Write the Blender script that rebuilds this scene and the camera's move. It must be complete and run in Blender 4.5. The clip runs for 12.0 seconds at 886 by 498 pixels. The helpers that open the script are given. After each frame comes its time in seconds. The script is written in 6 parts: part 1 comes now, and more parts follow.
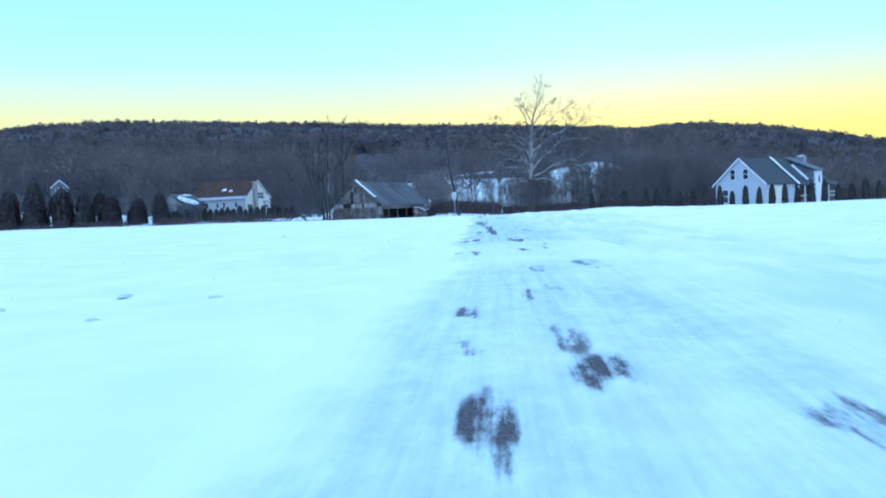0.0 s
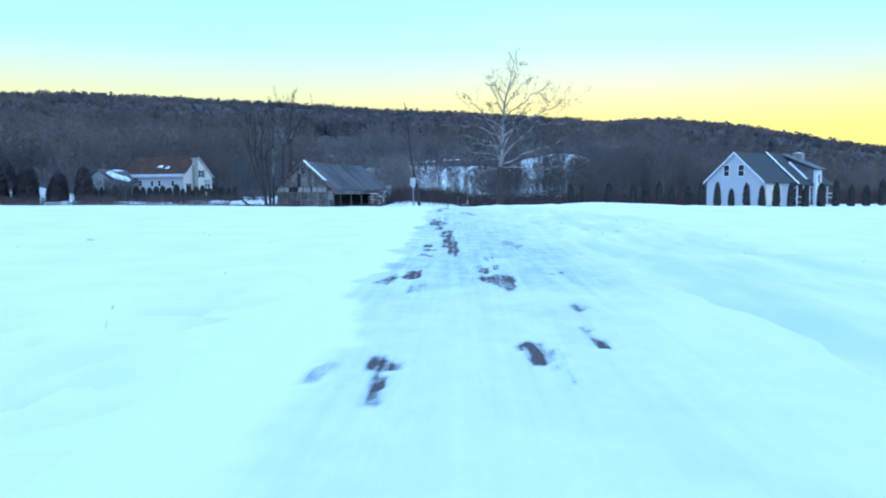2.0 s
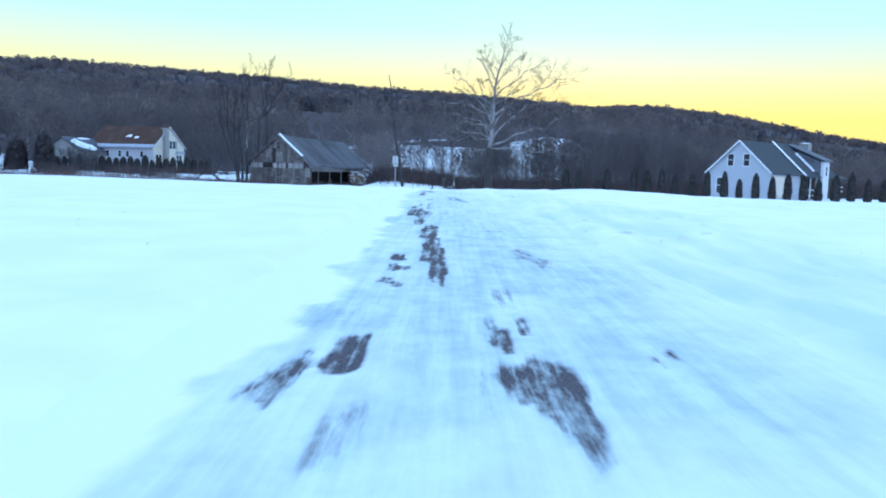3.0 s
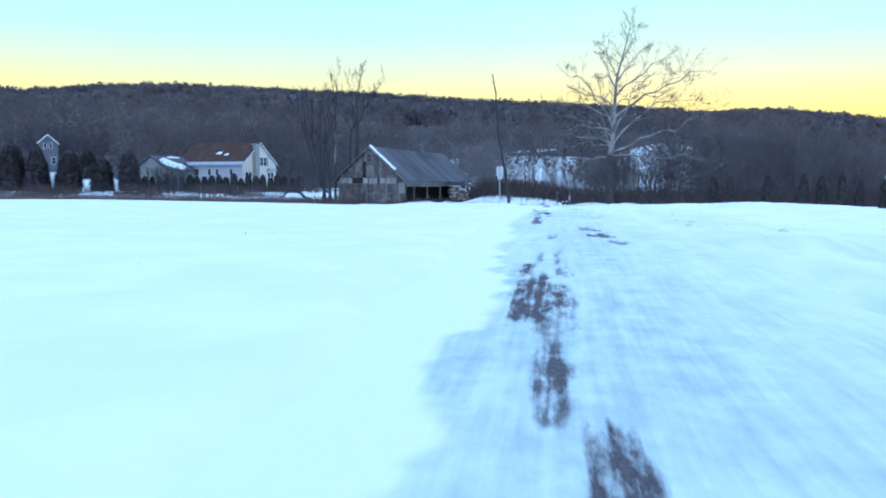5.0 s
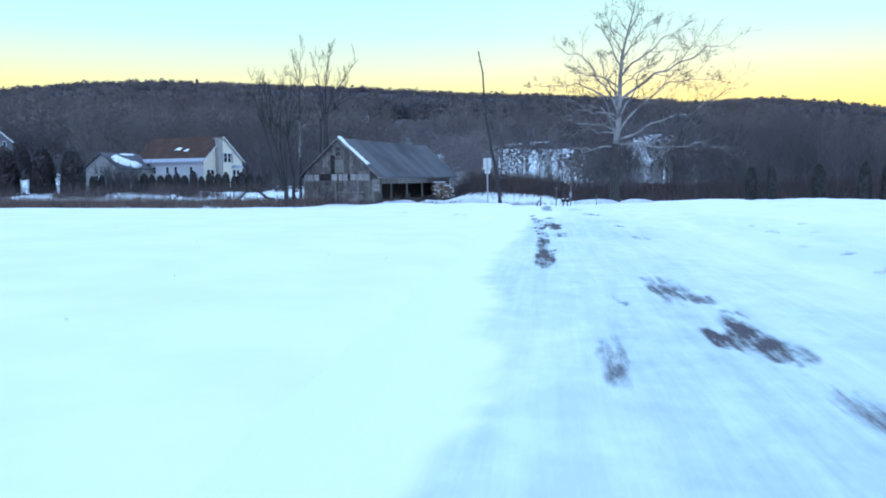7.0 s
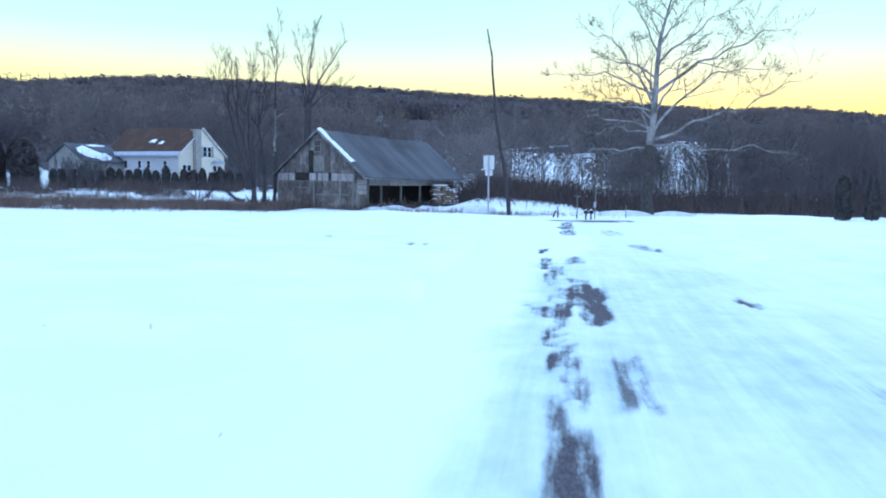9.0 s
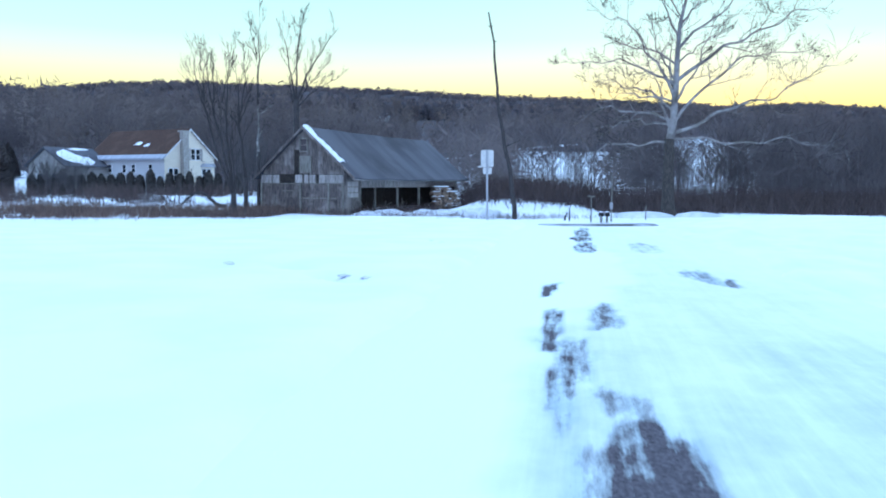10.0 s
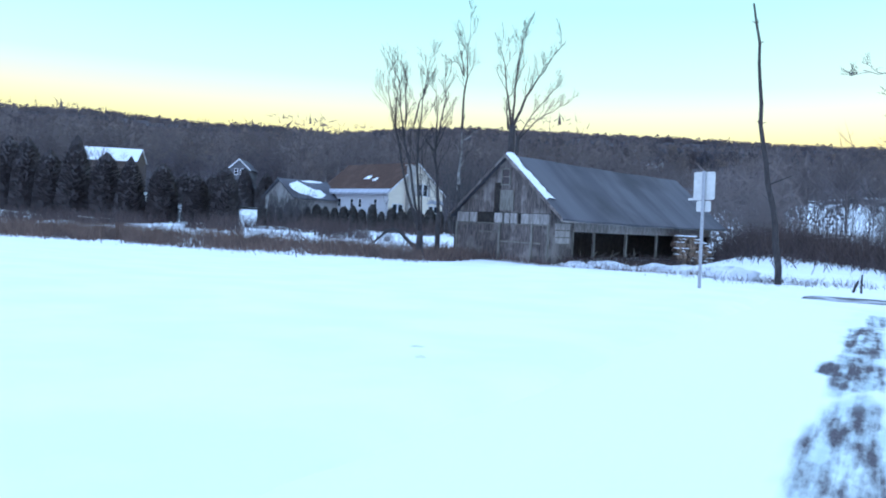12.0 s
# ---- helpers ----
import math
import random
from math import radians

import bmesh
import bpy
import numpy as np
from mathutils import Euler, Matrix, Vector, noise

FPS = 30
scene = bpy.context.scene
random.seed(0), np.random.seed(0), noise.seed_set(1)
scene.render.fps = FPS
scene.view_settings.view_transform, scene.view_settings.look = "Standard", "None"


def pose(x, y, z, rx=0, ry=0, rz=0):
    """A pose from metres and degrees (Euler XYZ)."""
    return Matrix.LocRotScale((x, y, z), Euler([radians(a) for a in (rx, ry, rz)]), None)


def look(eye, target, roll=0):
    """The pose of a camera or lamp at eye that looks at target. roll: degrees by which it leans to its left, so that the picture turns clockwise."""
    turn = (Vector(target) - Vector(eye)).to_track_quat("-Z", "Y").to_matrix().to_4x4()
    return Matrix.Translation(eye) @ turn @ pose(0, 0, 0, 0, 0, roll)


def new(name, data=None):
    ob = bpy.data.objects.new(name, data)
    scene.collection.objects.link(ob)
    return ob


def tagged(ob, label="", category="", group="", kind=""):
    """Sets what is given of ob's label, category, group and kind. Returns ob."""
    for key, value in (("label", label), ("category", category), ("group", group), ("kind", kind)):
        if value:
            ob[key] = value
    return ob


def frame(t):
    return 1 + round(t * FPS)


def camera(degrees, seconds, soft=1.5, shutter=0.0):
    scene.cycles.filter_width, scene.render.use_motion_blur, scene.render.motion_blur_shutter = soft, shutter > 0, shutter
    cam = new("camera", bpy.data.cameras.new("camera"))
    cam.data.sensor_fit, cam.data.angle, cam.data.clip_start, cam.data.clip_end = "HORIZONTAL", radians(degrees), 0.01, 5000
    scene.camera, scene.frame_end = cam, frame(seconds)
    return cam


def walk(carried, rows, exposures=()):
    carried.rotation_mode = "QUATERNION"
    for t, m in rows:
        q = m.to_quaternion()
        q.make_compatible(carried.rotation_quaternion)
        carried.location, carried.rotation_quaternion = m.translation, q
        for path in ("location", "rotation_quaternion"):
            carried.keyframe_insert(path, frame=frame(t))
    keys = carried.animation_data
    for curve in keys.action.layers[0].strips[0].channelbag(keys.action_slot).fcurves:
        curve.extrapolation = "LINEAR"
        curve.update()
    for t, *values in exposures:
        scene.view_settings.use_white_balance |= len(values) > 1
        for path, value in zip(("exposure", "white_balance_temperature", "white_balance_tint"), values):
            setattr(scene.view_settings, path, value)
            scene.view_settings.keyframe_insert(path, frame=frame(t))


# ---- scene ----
# seconds, eye x, y, z, heading (clockwise from +y), pitch, roll
PATH = [(0.0, 0.00, -0.00, 1.50, -4.06, -3.10, -2.29),
        (0.5, 0.01, 3.47, 1.54, -5.55, -6.91, -2.85),
        (1.0, -0.03, 6.98, 1.57, -8.72, -6.06, -2.77),
        (1.5, 0.02, 10.63, 1.60, -5.85, -3.24, -0.84),
        (2.0, 0.02, 14.30, 1.60, -1.47, -4.06, -0.15),
        (2.5, -0.01, 17.93, 1.59, 1.97, -5.66, 1.30),
        (3.0, -0.10, 21.39, 1.59, -0.25, -5.40, 1.71),
        (3.5, -0.20, 24.88, 1.62, -1.22, -7.65, 0.76),
        (3.7, -0.26, 26.30, 1.63, -2.55, -6.08, 0.75),
        (5.3, -0.88, 37.98, 1.73, -8.29, -4.65, 0.32),
        (5.5, -0.93, 39.35, 1.74, -8.34, -5.04, 0.30),
        (6.0, -1.08, 42.49, 1.77, -8.93, -4.51, -0.55),
        (6.5, -1.23, 45.62, 1.81, -7.96, -4.61, -0.38),
        (7.0, -1.36, 48.83, 1.82, -7.60, -5.03, -0.43),
        (7.2, -1.37, 50.16, 1.83, -8.13, -4.72, -0.23),
        (8.8, -1.51, 61.30, 1.82, -8.11, -5.89, 2.59),
        (9.0, -1.55, 62.70, 1.81, -8.71, -4.83, 1.00),
        (9.5, -1.61, 66.12, 1.79, -7.89, -4.51, 0.34),
        (10.0, -1.67, 69.44, 1.76, -9.51, -4.74, 0.23),
        (10.5, -1.64, 72.77, 1.72, -13.98, -6.15, -2.10),
        (11.0, -1.58, 76.19, 1.66, -24.37, -4.65, -2.75),
        (11.5, -1.44, 79.70, 1.60, -26.19, -3.31, -1.94),
        (12.0, -1.34, 83.22, 1.51, -28.88, -1.88, 2.82)]
cam = camera(58.00, 12.0, soft=1.9, shutter=0.15)
walk(cam, [(t, pose(x, y, z, 0, 0, -yaw) @ pose(0, 0, 0, 90 + pitch) @ pose(0, 0, 0, 0, 0, roll)) for t, x, y, z, yaw, pitch, roll in PATH],
     exposures=[(0.0, 0.0, 5850, 4), (0.5, 0.0, 6120, 10), (1.0, 0.02, 6350, 11), (1.5, 0.02, 5900, 5), (2.0, 0.03, 5850, 4), (2.5, 0.03, 6200, 9), (5.0, 0.02, 6350, 10), (8.0, 0.1, 6500, 11), (9.0, 0.17, 6500, 11), (12.0, 0.2, 6650, 13)])
# ---- end of path ----
# ---------------------------------------------------------------- sky and light
world = bpy.data.worlds.new("dusk_sky")
scene.world = world
world.use_nodes = True
wn, wl = world.node_tree.nodes, world.node_tree.links
wn.clear()
sky = wn.new("ShaderNodeTexSky")
sky.sky_type, sky.sun_disc = "NISHITA", False
sky.sun_elevation, sky.sun_rotation = radians(1.5), radians(8)
coord, split = wn.new("ShaderNodeTexCoord"), wn.new("ShaderNodeSeparateXYZ")
# after sunset, by the sine of the elevation: towards the glow yellow low down and cyan above it; opposite a dull blue; deep blue overhead
GLOW = [(0.0, (0.60, 0.52, 0.14)), (0.075, (0.60, 0.545, 0.17)), (0.11, (0.57, 0.565, 0.30)), (0.14, (0.47, 0.575, 0.46)), (0.172, (0.35, 0.57, 0.565)),
        (0.26, (0.26, 0.55, 0.61)), (0.45, (0.31, 0.58, 0.90)), (1.0, (0.44, 0.73, 1.22))]
AWAY = [(0.0, (0.36, 0.42, 0.66)), (0.12, (0.41, 0.46, 0.68)), (0.3, (0.36, 0.52, 0.85)), (0.5, (0.35, 0.60, 1.0)), (1.0, (0.44, 0.73, 1.22))]


def sky_ramp(stops):
    r = wn.new("ShaderNodeValToRGB")
    e = r.color_ramp.elements
    e[0].position, e[0].color = stops[0][0], (*stops[0][1], 1)
    e[1].position, e[1].color = stops[-1][0], (*stops[-1][1], 1)
    for at_sine, colour in stops[1:-1]:
        e.new(at_sine).color = (*colour, 1)
    wl.new(split.outputs[2], r.inputs[0])
    return r


ramp, ramp_away = sky_ramp(GLOW), sky_ramp(AWAY)
facing, sides = wn.new("ShaderNodeMapRange"), wn.new("ShaderNodeMixRGB")
facing.inputs[1].default_value, facing.inputs[2].default_value = -0.25, 0.5
wl.new(split.outputs[1], facing.inputs[0])
wl.new(facing.outputs[0], sides.inputs[0])
wl.new(ramp_away.outputs[0], sides.inputs[1])
wl.new(ramp.outputs[0], sides.inputs[2])
dim, add = wn.new("ShaderNodeMixRGB"), wn.new("ShaderNodeMixRGB")
dim.blend_type, dim.inputs[0].default_value, dim.inputs[2].default_value = "MULTIPLY", 1.0, (0.008, 0.008, 0.008, 1)
add.blend_type, add.inputs[0].default_value = "ADD", 1.0
back, wout = wn.new("ShaderNodeBackground"), wn.new("ShaderNodeOutputWorld")
back.inputs[1].default_value = 1.7
wl.new(coord.outputs["Generated"], split.inputs[0])
wl.new(sky.outputs[0], dim.inputs[1])
wl.new(sides.outputs[0], add.inputs[1])
wl.new(dim.outputs[0], add.inputs[2])
wl.new(add.outputs[0], back.inputs[0])
wl.new(back.outputs[0], wout.inputs[0])
sun = new("afterglow_sun", bpy.data.lights.new("afterglow_sun", "SUN"))
sun.data.energy, sun.data.angle, sun.data.color = 0.35, radians(20), (1.0, 0.86, 0.6)
sun.matrix_world = look((40, 300, 60), (0, 0, 0))


# ---------------------------------------------------------------- materials
def material(name, base, rough=0.7, metal=0.0, second=None, scale=3.0, stretch=(1, 1, 1), bump=0.0, bump_scale=20.0, third=None, third_scale=0.3, third_cut=(0.5, 0.62), island=0.0, spec=0.3, edge=(0.38, 0.62), thin=0.0, tone=0.0):
    """Procedural surface: two colours by noise at one scale, an optional third in stains at a larger one, and fine relief."""
    m = bpy.data.materials.new(name)
    m.use_nodes = True
    n, l = m.node_tree.nodes, m.node_tree.links
    p = n["Principled BSDF"]
    p.inputs["Roughness"].default_value, p.inputs["Metallic"].default_value = rough, metal
    p.inputs["Specular IOR Level"].default_value = spec
    p.inputs["Base Color"].default_value = (*base, 1)
    c, mp = n.new("ShaderNodeTexCoord"), n.new("ShaderNodeMapping")
    mp.inputs["Scale"].default_value = stretch
    l.new(c.outputs["Object"], mp.inputs[0])
    last = None
    if second:
        t = n.new("ShaderNodeTexNoise")
        t.inputs["Scale"].default_value, t.inputs["Detail"].default_value = scale, 5
        r = n.new("ShaderNodeValToRGB")
        r.color_ramp.elements[0].position, r.color_ramp.elements[1].position = edge
        r.color_ramp.elements[0].color, r.color_ramp.elements[1].color = (*base, 1), (*second, 1)
        l.new(mp.outputs[0], t.inputs["Vector"])
        l.new(t.outputs[0], r.inputs[0])
        last = r.outputs[0]
    if third:
        t = n.new("ShaderNodeTexNoise")
        t.inputs["Scale"].default_value, t.inputs["Detail"].default_value = third_scale, 4
        r = n.new("ShaderNodeMapRange")
        r.inputs[1].default_value, r.inputs[2].default_value = third_cut
        mx = n.new("ShaderNodeMixRGB")
        mx.inputs[2].default_value = (*third, 1)
        l.new(c.outputs["Object"], t.inputs["Vector"])
        l.new(t.outputs[0], r.inputs[0])
        l.new(r.outputs[0], mx.inputs[0])
        if last:
            l.new(last, mx.inputs[1])
        else:
            mx.inputs[1].default_value = (*base, 1)
        last = mx.outputs[0]
    if island:
        g = n.new("ShaderNodeObjectInfo") if island > 0 else n.new("ShaderNodeNewGeometry")
        r = n.new("ShaderNodeMapRange")
        r.inputs[3].default_value, r.inputs[4].default_value = 1 - abs(island), 1 + abs(island)
        mx = n.new("ShaderNodeVectorMath")
        mx.operation = "SCALE"
        l.new(g.outputs["Random" if island > 0 else "Random Per Island"], r.inputs[0])
        if last:
            l.new(last, mx.inputs[0])
        else:
            mx.inputs[0].default_value = base
        l.new(r.outputs[0], mx.inputs["Scale"])
        last = mx.outputs[0]
    if tone:
        g, r, mx = n.new("ShaderNodeAttribute"), n.new("ShaderNodeMapRange"), n.new("ShaderNodeVectorMath")
        g.attribute_name, mx.operation = "tone", "SCALE"
        r.inputs[3].default_value, r.inputs[4].default_value = 1 - tone, 1 + tone
        l.new(g.outputs["Fac"], r.inputs[0])
        l.new(last, mx.inputs[0])
        l.new(r.outputs[0], mx.inputs["Scale"])
        last = mx.outputs[0]
    if last:
        l.new(last, p.inputs["Base Color"])
    if bump:
        t, b = n.new("ShaderNodeTexNoise"), n.new("ShaderNodeBump")
        t.inputs["Scale"].default_value, t.inputs["Detail"].default_value = bump_scale, 6
        b.inputs["Strength"].default_value, b.inputs["Distance"].default_value = bump, 0.05
        l.new(mp.outputs[0], t.inputs["Vector"])
        l.new(t.outputs[0], b.inputs["Height"])
        l.new(b.outputs[0], p.inputs["Normal"])
    if thin:
        # thin stems let light through, so both sides light alike
        tr, mix = n.new("ShaderNodeBsdfTranslucent"), n.new("ShaderNodeMixShader")
        mix.inputs[0].default_value = thin
        if last:
            l.new(last, tr.inputs[0])
        else:
            tr.inputs[0].default_value = (*base, 1)
        l.new(p.outputs[0], mix.inputs[1])
        l.new(tr.outputs[0], mix.inputs[2])
        l.new(mix.outputs[0], n["Material Output"].inputs[0])
    return m


SNOW = material("snow", (0.86, 0.88, 0.90), 0.75, second=(0.80, 0.83, 0.87), scale=0.6, bump=0.25, bump_scale=5, spec=0.2)
SNOW_CRUST = material("old_snow", (0.78, 0.80, 0.84), 0.8, second=(0.6, 0.63, 0.68), scale=1.2, bump=0.5, bump_scale=6, spec=0.2)
PLANK = material("weathered_plank", (0.185, 0.155, 0.145), 0.9, second=(0.085, 0.07, 0.066), scale=5, stretch=(3, 3, 0.35), third=(0.24, 0.21, 0.195), third_scale=0.9, bump=0.4, bump_scale=30, island=0.2)
PALE_PLANK = material("pale_plank", (0.43, 0.4, 0.38), 0.9, second=(0.26, 0.24, 0.225), scale=4, stretch=(2, 2, 0.5), bump=0.4, bump_scale=25, island=0.2)
POST_WOOD = material("post_wood", (0.25, 0.235, 0.21), 0.9, second=(0.15, 0.14, 0.12), scale=6, stretch=(2, 2, 0.3), bump=0.4, island=0.15)
# wood darkened to stand in for shade in the barn's recesses
SHADE_WOOD = material("shade_dark_wood", (0.05, 0.042, 0.038), 0.95, second=(0.03, 0.026, 0.024), scale=3)
GREY_SHINGLE = material("grey_shingle", (0.072, 0.072, 0.087), 0.9, second=(0.112, 0.112, 0.13), scale=0.55, stretch=(0.12, 0.9, 0.12), third=(0.055, 0.054, 0.064), third_scale=0.22, third_cut=(0.5, 0.7), bump=0.6, bump_scale=5)
DARK_SHINGLE = material("charcoal_shingle", (0.055, 0.06, 0.068), 0.85, second=(0.075, 0.08, 0.088), scale=4, bump=0.4, bump_scale=12)
BROWN_SHINGLE = material("brown_shingle", (0.085, 0.04, 0.027), 0.85, second=(0.065, 0.032, 0.023), scale=3, third=(0.095, 0.05, 0.036), third_scale=0.5, bump=0.4, bump_scale=12)
WHITE_SIDING = material("white_siding", (0.46, 0.48, 0.51), 0.6, second=(0.42, 0.44, 0.47), scale=1.5, stretch=(0.4, 0.4, 7), bump=0.25, bump_scale=4)
CREAM_SIDING = material("cream_siding", (0.78, 0.7, 0.58), 0.6, second=(0.7, 0.63, 0.52), scale=1.5, stretch=(0.4, 0.4, 7), bump=0.25, bump_scale=4)
SLATE_SIDING = material("slate_siding", (0.17, 0.17, 0.185), 0.75, second=(0.13, 0.13, 0.14), scale=1.5, stretch=(0.4, 0.4, 7))
GREY_SIDING = material("grey_siding", (0.36, 0.35, 0.33), 0.7, second=(0.3, 0.29, 0.28), scale=1.5, stretch=(0.4, 0.4, 7))
CLAD_WHITE = material("white_cladding", (0.6, 0.61, 0.63), 0.6, second=(0.54, 0.55, 0.57), scale=1.5, stretch=(0.4, 0.4, 7), bump=0.2, bump_scale=4)
TRIM = material("white_trim", (0.75, 0.76, 0.77), 0.5, second=(0.7, 0.71, 0.72), scale=5)
GLASS = material("window_glass", (0.02, 0.022, 0.028), 0.08, second=(0.035, 0.035, 0.04), scale=0.8, spec=0.6)
CHIMNEY_STONE = material("chimney_stone", (0.42, 0.4, 0.37), 0.9, second=(0.3, 0.28, 0.26), scale=4, bump=0.6, bump_scale=8)
BARK = material("grey_bark", (0.078, 0.068, 0.067), 0.95, second=(0.046, 0.04, 0.04), scale=5, stretch=(3, 3, 0.6), bump=0.8, bump_scale=12)
TWIG = material("twig_bark", (0.056, 0.045, 0.043), 0.95, second=(0.04, 0.032, 0.031), scale=2)
SYCAMORE_PALE = material("pale_sycamore_bark", (0.34, 0.315, 0.3), 0.85, second=(0.17, 0.15, 0.14), scale=1.3, third=(0.16, 0.14, 0.12), third_scale=0.9, third_cut=(0.52, 0.66), bump=0.3, bump_scale=8)
SYCAMORE_DARK = material("plated_sycamore_bark", (0.085, 0.072, 0.064), 0.95, second=(0.05, 0.043, 0.039), scale=4, stretch=(2, 2, 0.7), bump=0.9, bump_scale=10)
WHITE_BARK = material("bleached_bark", (0.36, 0.345, 0.33), 0.85, second=(0.16, 0.15, 0.14), scale=3, bump=0.3)
SEED = material("dry_leaf_and_seed", (0.16, 0.12, 0.085), 0.9, second=(0.09, 0.07, 0.055), scale=2)
EVERGREEN = material("evergreen_foliage", (0.06, 0.056, 0.053), 0.9, second=(0.078, 0.07, 0.064), scale=3, island=-0.45, spec=0.1)
SPRUCE = material("dense_evergreen_foliage", (0.09, 0.08, 0.082), 0.95, second=(0.108, 0.094, 0.094), scale=1.2, island=-0.2, spec=0.1)
WOODS = material("bare_woods", (0.19, 0.158, 0.165), 0.95, second=(0.13, 0.113, 0.126), scale=0.012, third=(0.22, 0.176, 0.16), third_scale=0.016, third_cut=(0.5, 0.68), tone=0.2, spec=0.0, thin=0.6)
HILL_CONIFER = material("hill_conifers", (0.112, 0.104, 0.118), 0.95, second=(0.135, 0.12, 0.13), scale=0.03, tone=0.25, spec=0.0, thin=0.35)
DRY_WEED = material("dry_weeds", (0.21, 0.14, 0.118), 0.95, second=(0.13, 0.092, 0.082), scale=0.5, island=-0.3, spec=0.05, thin=0.4)
BRUSH = material("bare_brush", (0.1, 0.075, 0.074), 0.95, second=(0.135, 0.098, 0.092), scale=0.3, island=-0.3, spec=0.05, thin=0.4)
BELT_TWIG = material("grey_belt_twigs", (0.235, 0.2, 0.2), 0.95, second=(0.14, 0.118, 0.12), scale=0.05, spec=0.0, thin=0.4)
GREY_CROWN = material("grey_hazy_twigs", (0.23, 0.197, 0.195), 0.95, second=(0.16, 0.136, 0.14), scale=0.03, tone=0.22, spec=0.0, thin=0.5)
SHRUB_BARK = material("grey_shrub_bark", (0.12, 0.105, 0.105), 0.95, second=(0.08, 0.07, 0.072), scale=3)
PALE_TRUNK = material("pale_far_trunks", (0.26, 0.24, 0.22), 0.9, second=(0.19, 0.17, 0.16), scale=0.1, spec=0.0)
ALUMINIUM = material("sign_back_aluminium", (0.62, 0.62, 0.6), 0.45, 0.25, second=(0.55, 0.55, 0.53), scale=8)
GALVANISED = material("galvanised_steel", (0.42, 0.43, 0.45), 0.5, 0.5, second=(0.34, 0.35, 0.37), scale=14)
LOG_END = material("split_firewood", (0.25, 0.175, 0.13), 0.9, second=(0.13, 0.092, 0.07), scale=6, island=0.4, bump=0.5)
PALE_METAL = material("pale_metal_roofing", (0.34, 0.36, 0.42), 0.6, 0.1, second=(0.44, 0.46, 0.52), scale=0.8, stretch=(0.3, 2, 0.3))
ASPHALT = material("old_asphalt", (0.055, 0.055, 0.058), 0.85, second=(0.08, 0.08, 0.083), scale=7, third=(0.5, 0.53, 0.58), third_scale=0.5, third_cut=(0.5, 0.6), bump=0.6, bump_scale=60)
PAINTED_STEEL = material("dark_painted_steel", (0.03, 0.03, 0.033), 0.5, 0.3, second=(0.05, 0.045, 0.04), scale=9)
DIRT = material("bare_dirt", (0.09, 0.075, 0.065), 0.95, second=(0.05, 0.042, 0.038), scale=6, bump=0.6)


# ---------------------------------------------------------------- mesh building
class Mesh:
    """Collects vertices and faces for one mesh."""

    def __init__(self):
        self.v, self.f = [], []

    def add(self, verts, faces):
        k = len(self.v)
        self.v.extend(tuple(p) for p in verts)
        self.f.extend(tuple(k + i for i in f) for f in faces)
        return self

    def box(self, x0, x1, y0, y1, z0, z1):
        return self.add([(x0, y0, z0), (x1, y0, z0), (x1, y1, z0), (x0, y1, z0), (x0, y0, z1), (x1, y0, z1), (x1, y1, z1), (x0, y1, z1)],
                        [(0, 3, 2, 1), (4, 5, 6, 7), (0, 1, 5, 4), (1, 2, 6, 5), (2, 3, 7, 6), (3, 0, 4, 7)])

    def prism(self, outline, y0, y1, axis="y"):
        """An outline in the xz plane pushed along y (axis y), or in the yz plane along x (axis x)."""
        n = len(outline)
        place = (lambda a, b, s: (a, s, b)) if axis == "y" else (lambda a, b, s: (s, a, b))
        pts = [place(a, b, y0) for a, b in outline] + [place(a, b, y1) for a, b in outline]
        return self.add(pts, [tuple(range(n)), tuple(range(2 * n - 1, n - 1, -1))] + [(i, i + n, (i + 1) % n + n, (i + 1) % n) for i in range(n)])

    def tube(self, pts, radii, sides=6):
        pts = [Vector(p) for p in pts]
        ring = []
        for i, p in enumerate(pts):
            t = (pts[min(i + 1, len(pts) - 1)] - pts[max(i - 1, 0)]).normalized()
            a = t.cross(Vector((0.31, 0.87, 0.4))).normalized()
            b = t.cross(a)
            ring += [p + (a * math.cos(k * 2 * math.pi / sides) + b * math.sin(k * 2 * math.pi / sides)) * radii[i] for k in range(sides)]
        faces = [(i * sides + k, i * sides + (k + 1) % sides, (i + 1) * sides + (k + 1) % sides, (i + 1) * sides + k) for i in range(len(pts) - 1) for k in range(sides)]
        faces.append(tuple(range(sides - 1, -1, -1)))
        faces.append(tuple(range((len(pts) - 1) * sides, len(pts) * sides)))
        return self.add(ring, faces)

    def lump(self, centre, size, rings=5, sides=9, rough=0.15, seed=0):
        """A rounded uneven heap, flat below."""
        pts, r = [], random.Random(seed)
        for i in range(rings):
            a = i / (rings - 1) * math.pi / 2
            for k in range(sides):
                b = k * 2 * math.pi / sides
                w = 1 + r.uniform(-rough, rough)
                pts.append((centre[0] + size[0] * math.cos(a) * math.cos(b) * w, centre[1] + size[1] * math.cos(a) * math.sin(b) * w, centre[2] + size[2] * math.sin(a) * w))
        return self.add(pts, [(i * sides + k, i * sides + (k + 1) % sides, (i + 1) * sides + (k + 1) % sides, (i + 1) * sides + k) for i in range(rings - 1) for k in range(sides)])

    def data(self, name, mat, smooth=False):
        me = bpy.data.meshes.new(name)
        me.from_pydata(self.v, [], self.f)
        me.materials.append(mat)
        if smooth:
            me.shade_smooth()
        return me


def thing(name, m, label, category, group="", kind=""):
    ob = new(name)
    ob.empty_display_size = 0.2
    ob.matrix_world = m
    return tagged(ob, label, category, group, kind)


